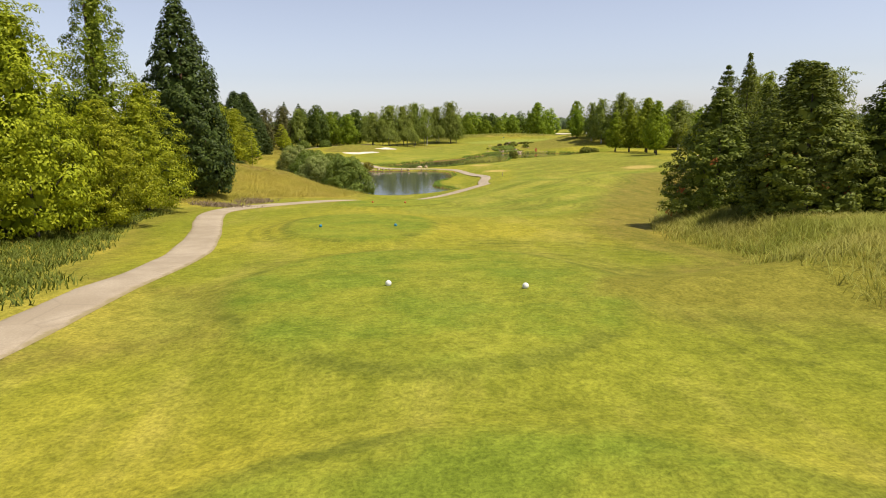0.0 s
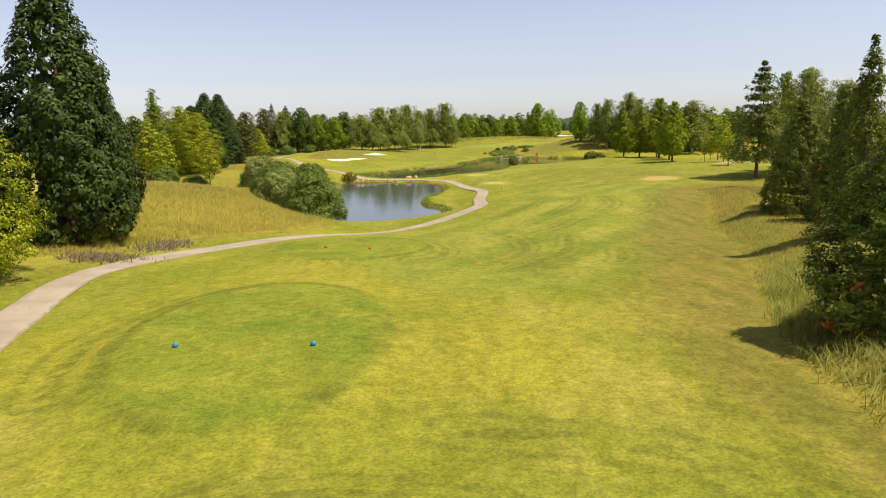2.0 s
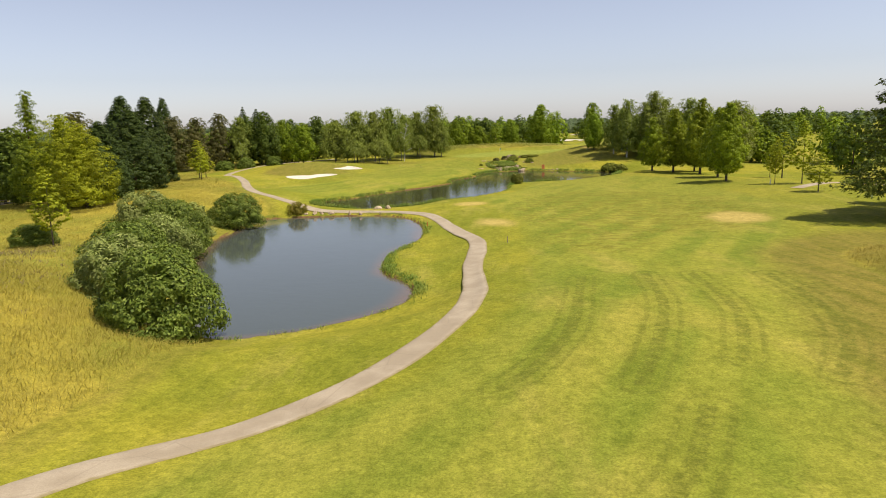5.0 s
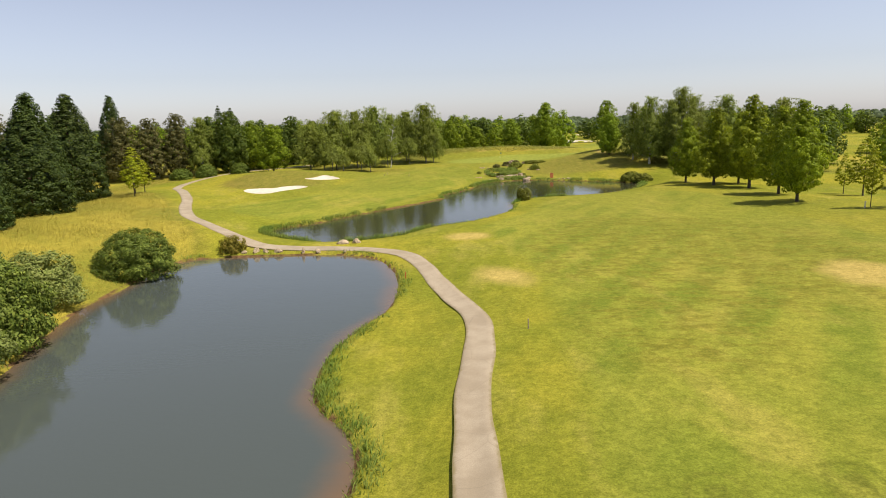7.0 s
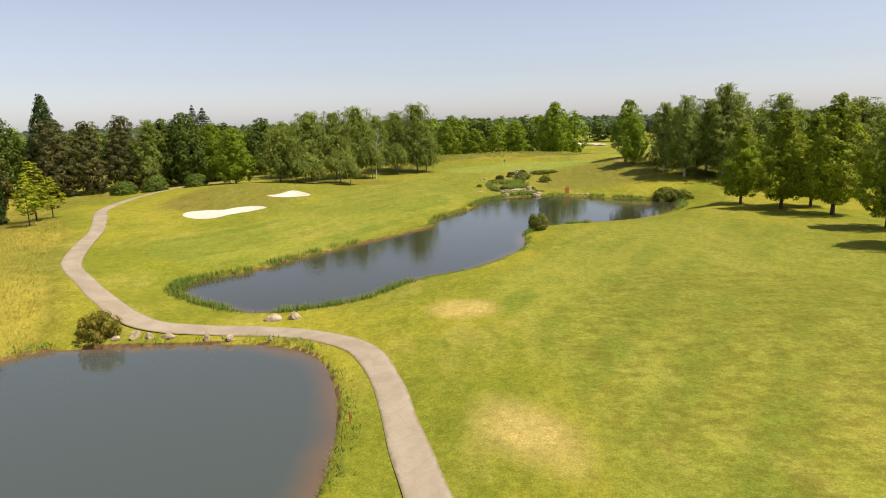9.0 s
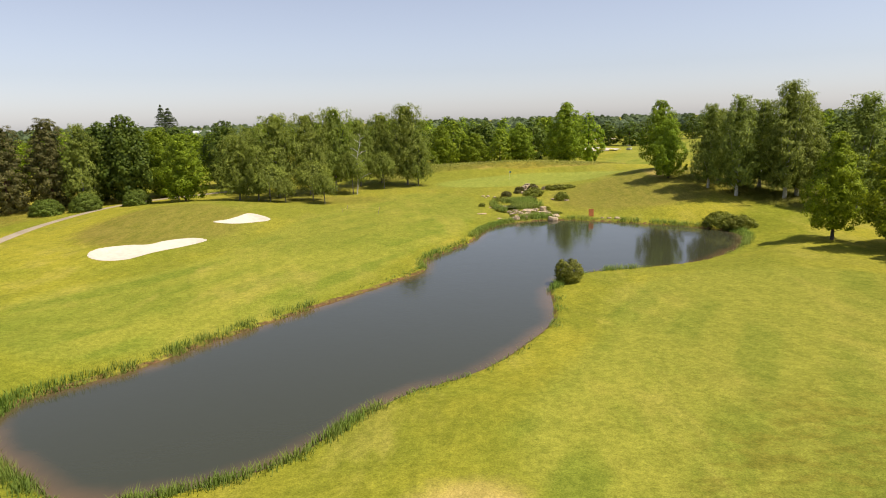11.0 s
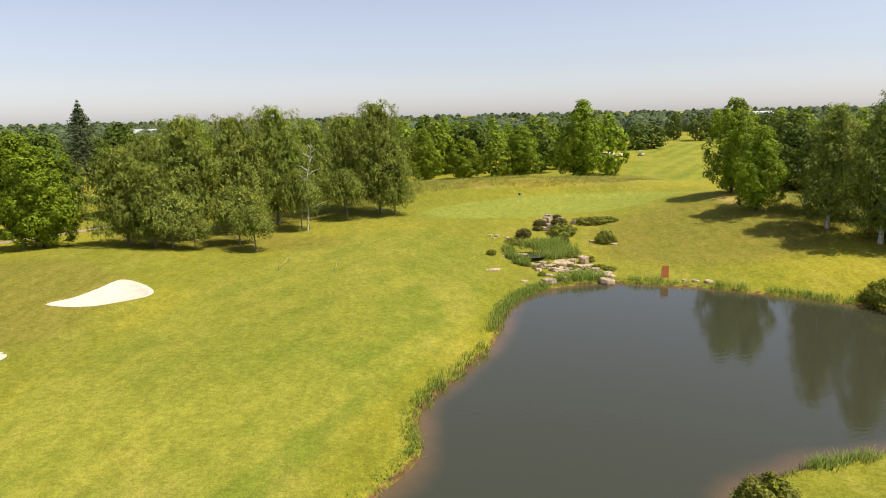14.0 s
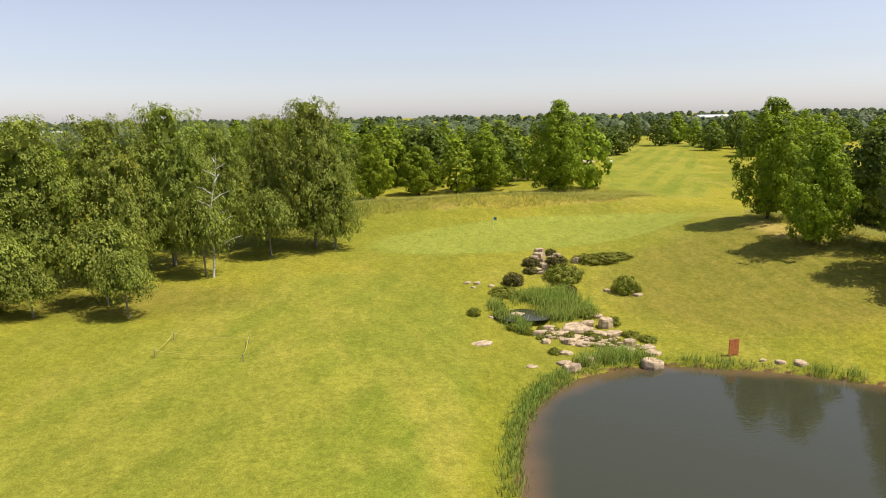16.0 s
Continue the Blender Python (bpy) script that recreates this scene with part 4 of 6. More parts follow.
KINDS = {
    "gold": lambda s: plant(("honey_locust", "golden-leaved young locust tree at the edge of the rough", "tree", "golden trees"), 14, 4.6, BARK, LEAF_GOLD, s, (0.8, 1.0, 1.0, 0.92, 0.78, 0.6, 0.42, 0.2), 0.03, 300, 66, 0.26, 0.14, 0.95, 0.5, lumps=0.3, ragged=0.14, hollow=0.62, core=0.45),
    "redwood": lambda s: plant(("dawn_redwood", "tall feathery yellow-green dawn redwood", "tree", "golden trees"), 20, 3.6, BARK_RED, LEAF_FEATHER, s, (0.85, 1.0, 0.95, 0.85, 0.74, 0.6, 0.45, 0.3, 0.15), 0.03, 330, 60, 0.28, 0.13, 0.78, 0.6, lumps=0.3, ragged=0.2, core=0.42),
    "sequoia": lambda s: plant(("giant_sequoia", "dense dark green conical sequoia standing in long grass", "tree", "sequoias"), 20, 5.4, BARK_RED, LEAF_SEQUOIA, s, (0.92, 1.0, 0.98, 0.93, 0.85, 0.75, 0.63, 0.48, 0.31, 0.12), 0.005, 430, 50, 0.38, 0.22, 0.86, 0.72, hollow=0.88, lumps=0.10, core=0.86),
    "fir": lambda s: rusty(plant(("cypress_tree", "bushy green conifer with branches down to the grass", "tree", "conifers beside the tee"), 13, 4.2, BARK, LEAF_CONIFER, s, (0.95, 1.0, 0.95, 0.85, 0.72, 0.58, 0.42, 0.26, 0.1), 0.005, 430, 44, 0.26, 0.13, 0.58, 0.6, hollow=0.84, lumps=0.14, core=0.84), s),
    "spruce": lambda s: tiered(("fir_tree", "slender fir with a pointed leader", "tree", "conifers beside the tee"), 13, 4.2, BARK, LEAF_CONIFER, s, 26, 9, 40, 0.04, -0.08, 0.85, 0.42, 0.20, 0.2),
    "pine": lambda s: plant(("pine_tree", "brownish dark pine with an uneven crown", "tree", "pines"), 18, 5.4, BARK_RED, LEAF_PINE, s, (0.7, 1.0, 0.97, 0.88, 0.76, 0.6, 0.36), 0.03, 210, 40, 0.5, 0.24, 1.0, 0.55, ragged=0.1),
    "cedar": lambda s: tiered(("cedar_tree", "blue-green cedar with level layered branches", "tree", "cedars"), 22, 5.6, BARK, LEAF_CEDAR, s, 27, 9, 40, 0.06, -0.03, 0.75, 0.62, 0.30, 0.22),
    "bigfir": lambda s: tiered(("fir_tree", "tall dark fir with level branches and a bare lower trunk", "tree", "conifers by the fairway"), 22, 6.2, BARK_RED, LEAF_CONIFER, s, 26, 9, 64, 0.14, 0.02, 0.62, 0.66, 0.30, 0.32),
    "row": lambda s: plant(("liquidambar", "fresh green broadleaf tree with a short bare trunk on mown turf", "tree", "row of trees by the fairway"), 18, 5.0, BARK, LEAF_ROW, s, (0.5, 0.9, 1.0, 0.95, 0.84, 0.7, 0.52, 0.34, 0.14), 0.10, 300, 54, 0.36, 0.25, 0.95, 0.7, lumps=0.34, ragged=0.14, hollow=0.58, core=0.3),
    "maple": lambda s: plant(("maple_tree", "broad bright green maple with a dense crown", "tree", "maples"), 17, 5.6, BARK, LEAF_FRESH, s, (0.6, 0.95, 1.0, 0.92, 0.78, 0.58, 0.3), 0.05, 280, 50, 0.42, 0.30, 1.1, 0.7, lumps=0.34, ragged=0.12, hollow=0.6, core=0.42),
    "birch": lambda s: plant(("birch_tree", "grey-green birch with a white trunk at the wood's edge", "tree", "birches"), 20, 4.8, BARK_BIRCH, LEAF_BIRCH, s, (0.75, 1.0, 0.97, 0.88, 0.75, 0.58, 0.34), 0.10, 260, 70, 0.30, 0.20, 0.85, droop=1.5, lumps=0.36, ragged=0.12, core=0.45),
    "weeping": lambda s: plant(("weeping_birch", "weeping birch with hanging curtains of grey-green leaves", "tree", "weeping birches"), 19, 6.4, BARK_GREY, LEAF_WILLOW, s, (0.8, 1.0, 1.0, 0.94, 0.84, 0.7, 0.45), 0.12, 210, 90, 0.28, 0.16, 1.0, droop=2.3, trunks=2, lumps=0.36, ragged=0.12, hollow=0.62, core=0.5),
    "small_weeping": lambda s: plant(("weeping_birch", "small umbrella-shaped weeping birch in mown grass", "tree", "small weeping birches"), 7, 2.7, BARK_GREY, LEAF_WILLOW, s, (0.9, 1, 0.95, 0.75, 0.45), 0.40, 99, 56, 0.28, 0.14, 0.7, droop=2.4, trunks=2, core=0.5),
    "oak": lambda s: plant(("oak_tree", "dark green broadleaf tree in the wood", "tree", "woodland trees"), 17, 6.2, BARK, LEAF_WOOD, s, ROUND, 0.03, 130, 34, 0.68, 0.46, 1.45),
    "sapling": lambda s: plant(("young_tree", "slender young tree with sparse yellow-green leaves", "tree", "young trees"), 9, 2.0, BARK, LEAF_GOLD, s, (0.5, 1.0, 0.9, 0.7, 0.45, 0.15), 0.2, 70, 26, 0.34, 0.17, 0.5, 0.45, hollow=0.5, trunk_thick=0.6, core=0),
    "willow_shrub": lambda s: plant(("willow_shrub", "large rounded green willow bush on the pond bank", "bush", "pond bank bushes"), 6.6, 4.6, BARK, LEAF_SHRUB, s, DOME, 0.0, 330, 44, 0.30, 0.15, 0.75, hollow=0.88, lumps=0.12, trunk_thick=0.4, core=0.75, ragged=0.04),
    "silver_shrub": lambda s: plant(("sallow_shrub", "pale silvery green sallow bush behind the willow", "bush", "pond bank bushes"), 6.4, 3.8, BARK, LEAF_SILVER, s, DOME, 0.0, 240, 42, 0.36, 0.14, 0.8, hollow=0.82, trunk_thick=0.4, core=0.7, ragged=0.06),
    "juniper": lambda s: plant(("juniper_bush", "low spreading green juniper bush among rocks", "bush", "rock garden bushes"), 1.6, 1.8, BARK, LEAF_JUNIPER, s, (1.0, 1.0, 0.85, 0.5), 0.0, 90, 40, 0.20, 0.09, 0.4, trunks=0, hollow=0.85, core=0.8),
    "heather": lambda s: plant(("heather_bush", "dark brownish clipped dome of heather", "bush", "rock garden bushes"), 1.2, 1.0, BARK, LEAF_HEATHER, s, (0.9, 1.0, 0.9, 0.6), 0.0, 56, 36, 0.14, 0.07, 0.28, trunks=0, hollow=0.88, lumps=0.08, core=0.8),
    "box": lambda s: plant(("box_bush", "round clipped yellow-green bush at the water's edge", "bush"), 2.8, 1.6, BARK, LEAF_JUNIPER, s, (0.75, 1.0, 1.0, 0.9, 0.6), 0.0, 120, 38, 0.2, 0.10, 0.38, trunks=0, hollow=0.9, lumps=0.06, core=0.8),
    "rhodo": lambda s: plant(("rhododendron", "low yellowish-brown rhododendron on the causeway bank", "bush"), 2.3, 2.4, BARK, LEAF_RUSSET, s, DOME, 0.0, 90, 34, 0.26, 0.12, 0.5, trunks=0, hollow=0.7, lumps=0.32, ragged=0.16, core=0.5),
    "dark_far": lambda s: plant(("woodland_tree", "dark green tree of the distant wood", "tree", "distant trees"), 14, 5.6, BARK, LEAF_WOOD, s, ROUND, 0.02, 46, 18, 1.05, 0.8, 1.8, trunks=1, core=0.75),
    "fresh_far": lambda s: plant(("woodland_tree", "light green tree of the distant wood", "tree", "distant trees"), 14, 5.2, BARK, LEAF_FRESH, s, OVAL, 0.02, 46, 18, 1.0, 0.8, 1.7, core=0.75),
}
MADE = {}


def grow(kind, x, y, height=None, radius=None, seed=0, turn=None, label=""):
    """Sets a plant of a kind on the ground; the first of each seed is built, the rest are copies."""
    key = (kind, seed)
    if key not in MADE:
        MADE[key] = [KINDS[kind](seed * 17 + len(kind)), False]
        crown = next(o for o in MADE[key][0].children if o.name.startswith("crown")).data
        co = np.empty(len(crown.vertices) * 3, np.float32)
        crown.vertices.foreach_get("co", co)
        co = co.reshape(-1, 3)
        MADE[key] += [float(co[:, 2].max()), float(np.percentile(np.hypot(co[:, 0], co[:, 1]), 97))]
    root, used, high, wide = MADE[key]
    sz = height / high if height else 1.0
    sx = radius / wide if radius else sz
    turn = turn if turn is not None else (x * 37.7 + y * 12.3) % 360
    m = pose(x, y, land_at(x, y) - 0.05, 0, 0, turn) @ Matrix.Diagonal((sx, sx, sz, 1))
    if used:
        ob = copy_thing(root, m @ Matrix.Diagonal((1 / root.scale[0], 1 / root.scale[1], 1 / root.scale[2], 1)))
    else:
        ob, MADE[key][1] = root, True
        ob.matrix_basis = m
    return tagged(ob, label)


# left of the tees
grow("gold", -26.7, 42.6, 14.9, 5, 1)
grow("gold", -25, 48.6, 9.4, 3.9, 2)
grow("gold", -27.7, 61.4, 11.9, 4.6, 2)
grow("gold", -32.5, 35.5, 12.8, 4.7, 2)
grow("redwood", -30.9, 61.1, 23.2, 4.3, 1)
grow("redwood", -33.3, 49.8, 16.2, 4.2, 2)
grow("oak", -33.7, 62.2, 10.3, 4.2, 1, label="dark shrubby oak behind the golden trees")
grow("oak", -33.1, 44, 8.8, 4.4, 2, label="dark shrubby oak behind the golden trees")
grow("sequoia", -30, 77.6, 22.3, 5.5, 1)
grow("sequoia", -32.9, 86.7, 17, 4.6, 2)
grow("oak", -38.7, 53.5, 12.3, 4.8, 1)
grow("oak", -39.3, 70.6, 11.2, 4.7, 2)
grow("oak", -41.5, 29.7, 11.9, 5.4, 2)
# right of the tees
for x, y, h, w, s in ((18.7, 45.2, 8.3, 3.7, 1), (20.8, 38.0, 8.8, 4.0, 2), (27.5, 38, 9.5, 4.8, 1), (22.8, 43.6, 9.6, 4.0, 2), (25.9, 37.7, 9.4, 3.9, 1), (27, 24.7, 8.7, 4, 1), (37.8, 88.8, 11.6, 3.6, 1), (38.4, 80.4, 12.4, 4.1, 2), (35.2, 68.4, 11, 3.9, 1)):
    grow("fir", x, y, h, w, s)
grow("spruce", 30, 66.6, 13.7, 2.9, 1)
grow("birch", 56.3, 122, 18.7, 4.7, 1)
grow("birch", 43.8, 92.3, 13.6, 4.2, 1)
grow("birch", 45.3, 79.3, 14.4, 4.3, 2)
grow("oak", 52, 66, 14, 6, 1)
# pine and its neighbours beyond the right rough
grow("bigfir", 64.6, 153.9, 22.8, 6.6, 1)
grow("row", 71.5, 158.5, 21.0, 4.8, 2)
grow("row", 79.0, 164, 22.5, 5.4, 1)
grow("birch", 86.2, 163.8, 18.1, 5.7, 1)
grow("oak", 95.7, 176.5, 17.5, 6.3, 1)
for x, y, h, w in ((72.1, 200, 9.4, 1.4), (76.3, 197.7, 12.2, 2.2), (71.4, 183.4, 7, 2.3), (84.1, 220.3, 10.6, 3), (84.5, 226.7, 7.9, 1.7)):
    grow("sapling", x, y, h, w, 1)
# row beside the fairway
for x, y, h, w, s in ((66.8, 260.1, 15.6, 4.4, 1), (69.6, 250.6, 17.5, 5.1, 2), (76.6, 253.6, 16.9, 4.7, 1), (73.6, 242, 19.8, 5.6, 2), (71.4, 225.6, 16.7, 4.6, 1), (67.8, 212.6, 17.2, 4.5, 2)):
    grow("row", x, y, h, w, s)
# wood behind the far pond
grow("maple", 64.6, 327, 16.5, 4.7, 1)
grow("maple", 62.6, 315, 13.2, 4.2, 2)
for x, y, h, w, s in ((67.2, 304.3, 17.5, 4.4, 1), (70.0, 297.4, 20, 5.0, 2), (77.8, 293.8, 22.8, 6.1, 1), (83, 299, 20.7, 6.4, 2), (79, 306.3, 18.7, 6, 1), (85.9, 283.7, 21, 6.6, 2), (72, 310.6, 15.6, 5.2, 1), (94.8, 269.7, 20, 7, 2)):
    grow("birch", x, y, h, w, s)
for x, y, h, w, s in ((92, 300, 17, 7, 1), (93.8, 317.7, 17, 7, 2), (86.9, 334.5, 15.8, 5.9, 1), (98, 285, 18, 7, 2), (104, 300, 17, 7, 1), (100, 335, 16, 7, 2), (89.5, 349.2, 13.9, 6, 1)):
    grow("oak", x, y, h, w, s)
# weeping birches by the green
for x, y, h, w, s in ((-33.8, 316.4, 15.4, 6, 1), (-26.3, 322.4, 19.9, 7.9, 2), (-20, 328, 20, 7, 1), (-14.5, 333, 21, 7.4, 2), (3.2, 340.2, 21.3, 7, 2), (6, 338.3, 15, 4.6, 1), (-3.9, 345.4, 18.9, 6, 1), (-9, 340, 18, 5.6, 2), (-36, 334, 17, 6.5, 1), (-29, 314, 12.7, 4.9, 2)):
    grow("weeping", x, y, h, w, s)
for x, y, h, w, s in ((-22.7, 312.1, 5.6, 2.5, 1), (-14.1, 312.2, 7.2, 3, 1), (-2.6, 335.6, 9.8, 3.8, 1), (-9.6, 327.5, 11, 3.6, 1), (-17.4, 316.6, 9.5, 4.2, 1), (-26.2, 313, 8.8, 4.1, 1)):
    grow("small_weeping", x, y, h, w, s)
grow("maple", -45.6, 315.6, 15.1, 5.7, 2)
grow("maple", -56, 330, 17, 6, 1)
for x, y, h, w, s in ((-62, 352, 15, 5.2, 2), (-72, 362, 15, 5.4, 1), (-56, 368, 14, 5.0, 1), (-82, 374, 16, 5.6, 2), (-44, 372, 14, 5.0, 2)):
    grow("maple", x, y, h, w, s)
dead = thing("dead_birch", "bare white dead birch with broken limbs", "tree", at=pose(-8.6, 326.6, land_at(-8.6, 326.6) - 0.05))
stem = np.random.default_rng(31)
rise = np.linspace(0, 1, 9)
bole = np.stack([1.3 * rise ** 1.5 + 0.22 * np.sin(rise * 9), 0.3 * rise, 15.0 * rise], 1)
part("trunk", quick_mesh("trunk", *tube(bole, 0.15 * (1.08 - rise), 8), True), BARK_BIRCH, dead)
for k in range(15):
    f = 0.22 + 0.05 * k
    a, long = k * 2.4, 3.4 * (1.15 - f) + 0.4
    start = np.array([np.interp(f, rise, bole[:, c]) for c in range(3)])
    u = np.linspace(0, 1, 6)[:, None]
    limb = start + np.array([math.cos(a), math.sin(a), 0]) * long * u + np.array([0, 0, 1.0]) * long * (0.75 * u - 0.25 * u ** 2) + stem.normal(size=(6, 3)) * 0.07 * u
    part("limb", quick_mesh("limb", *joined([tube(limb, 0.07 * np.linspace(1, 0.3, 6), 5), tube(limb[2] + (limb[5] - limb[2]) * u * np.array([0.2, 0.9, 1.0]) * 0.8, 0.03 * np.linspace(1, 0.2, 6), 4)]), True), BARK_BIRCH, dead)
# left bank behind the near pond
grow("sequoia", -62, 214, 17.5, 6.4, 2)
grow("sequoia", -74, 250, 24, 7.2, 1)
grow("sequoia", -73, 234, 23.5, 6.8, 2)
grow("sequoia", -84, 252, 21, 7, 1)
grow("gold", -58.5, 186, 15, 6.6, 1)
grow("gold", -65, 192, 16.8, 6.6, 2)
grow("redwood", -73, 196, 22, 4.6, 1)
grow("sapling", -76, 184, 13, 3, 1)
grow("oak", -82, 205, 16, 6, 1)
grow("oak", -92, 215, 16, 7, 2)
grow("sapling", -42.9, 148.2, 9.4, 2.3, 1)
grow("sapling", -51, 146, 9, 2.2, 1)
grow("sapling", -61, 250, 10.5, 3.2, 1)
grow("sapling", -58, 243, 8.6, 2.2, 1)
grow("sapling", -61, 255, 7.5, 2.4, 1)
for x, y, h, w, k, s in ((-97, 318, 26.6, 5.6, "sequoia", 2), (-84, 314, 19.5, 6, "pine", 1), (-77.4, 320, 20.7, 6, "pine", 2), (-69.2, 318, 19, 5, "birch", 1), (-61.5, 323, 20.2, 6.6, "oak", 2), (-90, 308, 20, 6.5, "pine", 1), (-70, 328, 19, 6.5, "oak", 1),
                      (-54, 334, 17, 6, "oak", 1), (-104, 306, 22, 7, "oak", 2), (-98, 290, 21, 7, "pine", 2), (-92, 276, 21, 7, "oak", 1), (-104, 270, 22, 7, "pine", 1), (-46, 348, 18, 6.5, "oak", 1), (-94.7, 437.3, 22.7, 8.5, "cedar", 1), (-114, 479, 25, 6.5, "cedar", 1),
                      (-66, 312, 4, 3.5, "willow_shrub", 1), (-56.4, 315.2, 3.6, 3.2, "willow_shrub", 2), (-73, 309, 3.6, 3.6, "willow_shrub", 2)):
    grow(k, x, y, h, w, s)
# bushes round the near pond
grow("willow_shrub", -17.5, 118.5, 7.4, 4.9, 1)
grow("silver_shrub", -24.2, 125.5, 6.6, 4.3, 1)
grow("willow_shrub", -26.8, 133.7, 7, 4.9, 2)
grow("silver_shrub", -28.7, 145.1, 6.7, 4.6, 1)
grow("willow_shrub", -30.8, 153.8, 7.4, 5.2, 1)
grow("silver_shrub", -35.3, 157.4, 7.3, 4.9, 1)
grow("silver_shrub", -33.8, 166.5, 5.6, 4.4, 1)
grow("sequoia", -60, 196, 15, 5.6, 1)
grow("willow_shrub", -30.4, 181, 5.9, 4.9, 2)
grow("rhodo", -22.6, 193.6, 2.5, 2.3, 1)
grow("willow_shrub", -40.5, 121, 3.0, 2.6, 2, label="small dark green bush in the meadow grass")
grow("sapling", -39.5, 115.4, 9.0, 2.2, 1)
grow("sapling", -41.5, 126, 8.0, 1.9, 1)
grow("oak", -71, 160, 17, 6.5, 1)
grow("willow_shrub", -46.8, 150.7, 2.9, 2.9, 1, label="small dark green bush in the meadow grass")
grow("box", 25.7, 245.6, 2.9, 1.75, 1)
grow("juniper", 60.2, 282, 2.8, 3.2, 1, label="wide brownish juniper overhanging the pond corner")
grow("juniper", 62.6, 279.4, 2.4, 2.8, 2, label="wide brownish juniper overhanging the pond corner")
for x, y, h, w, s in ((32.8, 318.4, 1.9, 2.5, 1), (37.6, 323.6, 1, 2, 2), (39.5, 323, 1.1, 2.1, 1), (41.8, 323.5, 0.8, 1.8, 2), (38.4, 313.6, 1.9, 1.7, 2), (25.7, 300.2, 0.6, 0.7, 1), (33.8, 306.3, 0.9, 0.9, 2), (32, 309, 0.7, 1.1, 1),
                      (34.2, 303, 0.5, 1, 2), (35.2, 301.4, 0.5, 1, 1), (24.8, 315.4, 0.8, 1.8, 2), (20.3, 310.4, 0.8, 0.8, 1), (25.8, 304.5, 0.4, 0.7, 2)):
    grow("juniper", x, y, h, w, s)
for x, y, h, w, s in ((26.5, 318, 1.4, 1.3, 1), (34.1, 327.5, 0.9, 0.8, 2), (33.4, 323.1, 1.3, 1.5, 1), (30.3, 323.9, 1, 1.2, 2), (32.2, 314.5, 1, 0.8, 1), (29.5, 321.2, 0.7, 1, 2)):
    grow("heather", x, y, h, w, s)
# trees beyond the green, and the distant woods
for x, y, h, w, k in ((53.2, 382.5, 20.1, 6.6, "maple"), (61.9, 387.7, 17, 6, "fresh_far"), (39.9, 395.5, 14, 6, "maple"), (32.9, 392.5, 13, 5, "fresh_far"), (24, 389.6, 11, 5, "maple"), (13, 383.3, 14, 4.4, "maple"), (45.8, 403.2, 15.9, 6, "dark_far"),
                     (4, 399.3, 14.9, 6, "dark_far"), (17.9, 407.1, 15.9, 6, "fresh_far"), (29.9, 414, 14.9, 7, "dark_far"), (-8, 394.5, 15, 6, "dark_far"), (98, 497, 12, 7, "dark_far"), (107, 492, 12.5, 7, "dark_far"), (116, 498, 12, 7.5, "dark_far")):
    grow(k, x, y, h, w, 1)
woods = np.random.default_rng(5)
for k in range(180):
    band = k % 5
    if band == 0:
        x, y = woods.uniform(-150, -98), woods.uniform(180, 420)
    elif band == 1:
        x, y = woods.uniform(-150, 20), woods.uniform(400, 520)
    elif band == 2:
        x, y = woods.uniform(108, 180), woods.uniform(150, 400)
    elif band == 3:
        x, y = woods.uniform(-20, 72), woods.uniform(405, 520)
    else:
        x, y = woods.uniform(150, 260), woods.uniform(420, 560)
    grow("fresh_far" if woods.random() < 0.5 else "dark_far", x, y, woods.uniform(11, 17), woods.uniform(5, 7.5), 1 + k % 2)

# ---- long grass and reeds ----
def blades(name, at, height, width, material_, label, category, per=6, spread=0.35, seed=3, bend=0.35):
    """Tufts of long grass blades, one object of stuff."""
    r = np.random.default_rng(seed)
    at = np.repeat(np.asarray(at), per, 0)
    n = len(at)
    at = at + r.normal(size=(n, 2)) * spread
    z = land(at[:, 0], at[:, 1]) - 0.03
    tall_ = height * (0.55 + 0.75 * r.random(n))
    a = r.random(n) * 2 * np.pi
    side = np.stack([np.cos(a), np.sin(a), np.zeros(n)], 1) * (width * (0.7 + 0.6 * r.random(n)))[:, None]
    lean = r.normal(size=(n, 2)) * bend * tall_[:, None] + np.array([0.05, 0.02])
    side *= np.where(side[:, 0] * lean[:, 1] - side[:, 1] * lean[:, 0] < 0, -1.0, 1.0)[:, None]
    foot = np.concatenate([at, z[:, None]], 1)
    mid = foot + np.concatenate([lean * 0.35, (tall_ * 0.6)[:, None]], 1)
    top = foot + np.concatenate([lean, tall_[:, None]], 1)
    verts = np.stack([foot - side * 0.5, foot + side * 0.5, mid + side * 0.42, top, mid - side * 0.42], 1).reshape(-1, 3)
    k = np.arange(n)[:, None] * 5
    tris = np.concatenate([k + np.array([[0, 1, 2]]), k + np.array([[0, 2, 4]]), k + np.array([[4, 2, 3]])], 0)
    up = np.array([0, 0, 1.0]) + r.normal(size=(n, 3)) * np.array([0.35, 0.35, 0.1])
    me = quick_mesh(name, verts, tris, True, np.repeat(up, 5, 0))
    put_attribute(me, "tip", np.tile([0.0, 0.0, 0.6, 1.0, 0.6], n))
    return tagged(part(name, me, material_), label, category, kind="stuff")


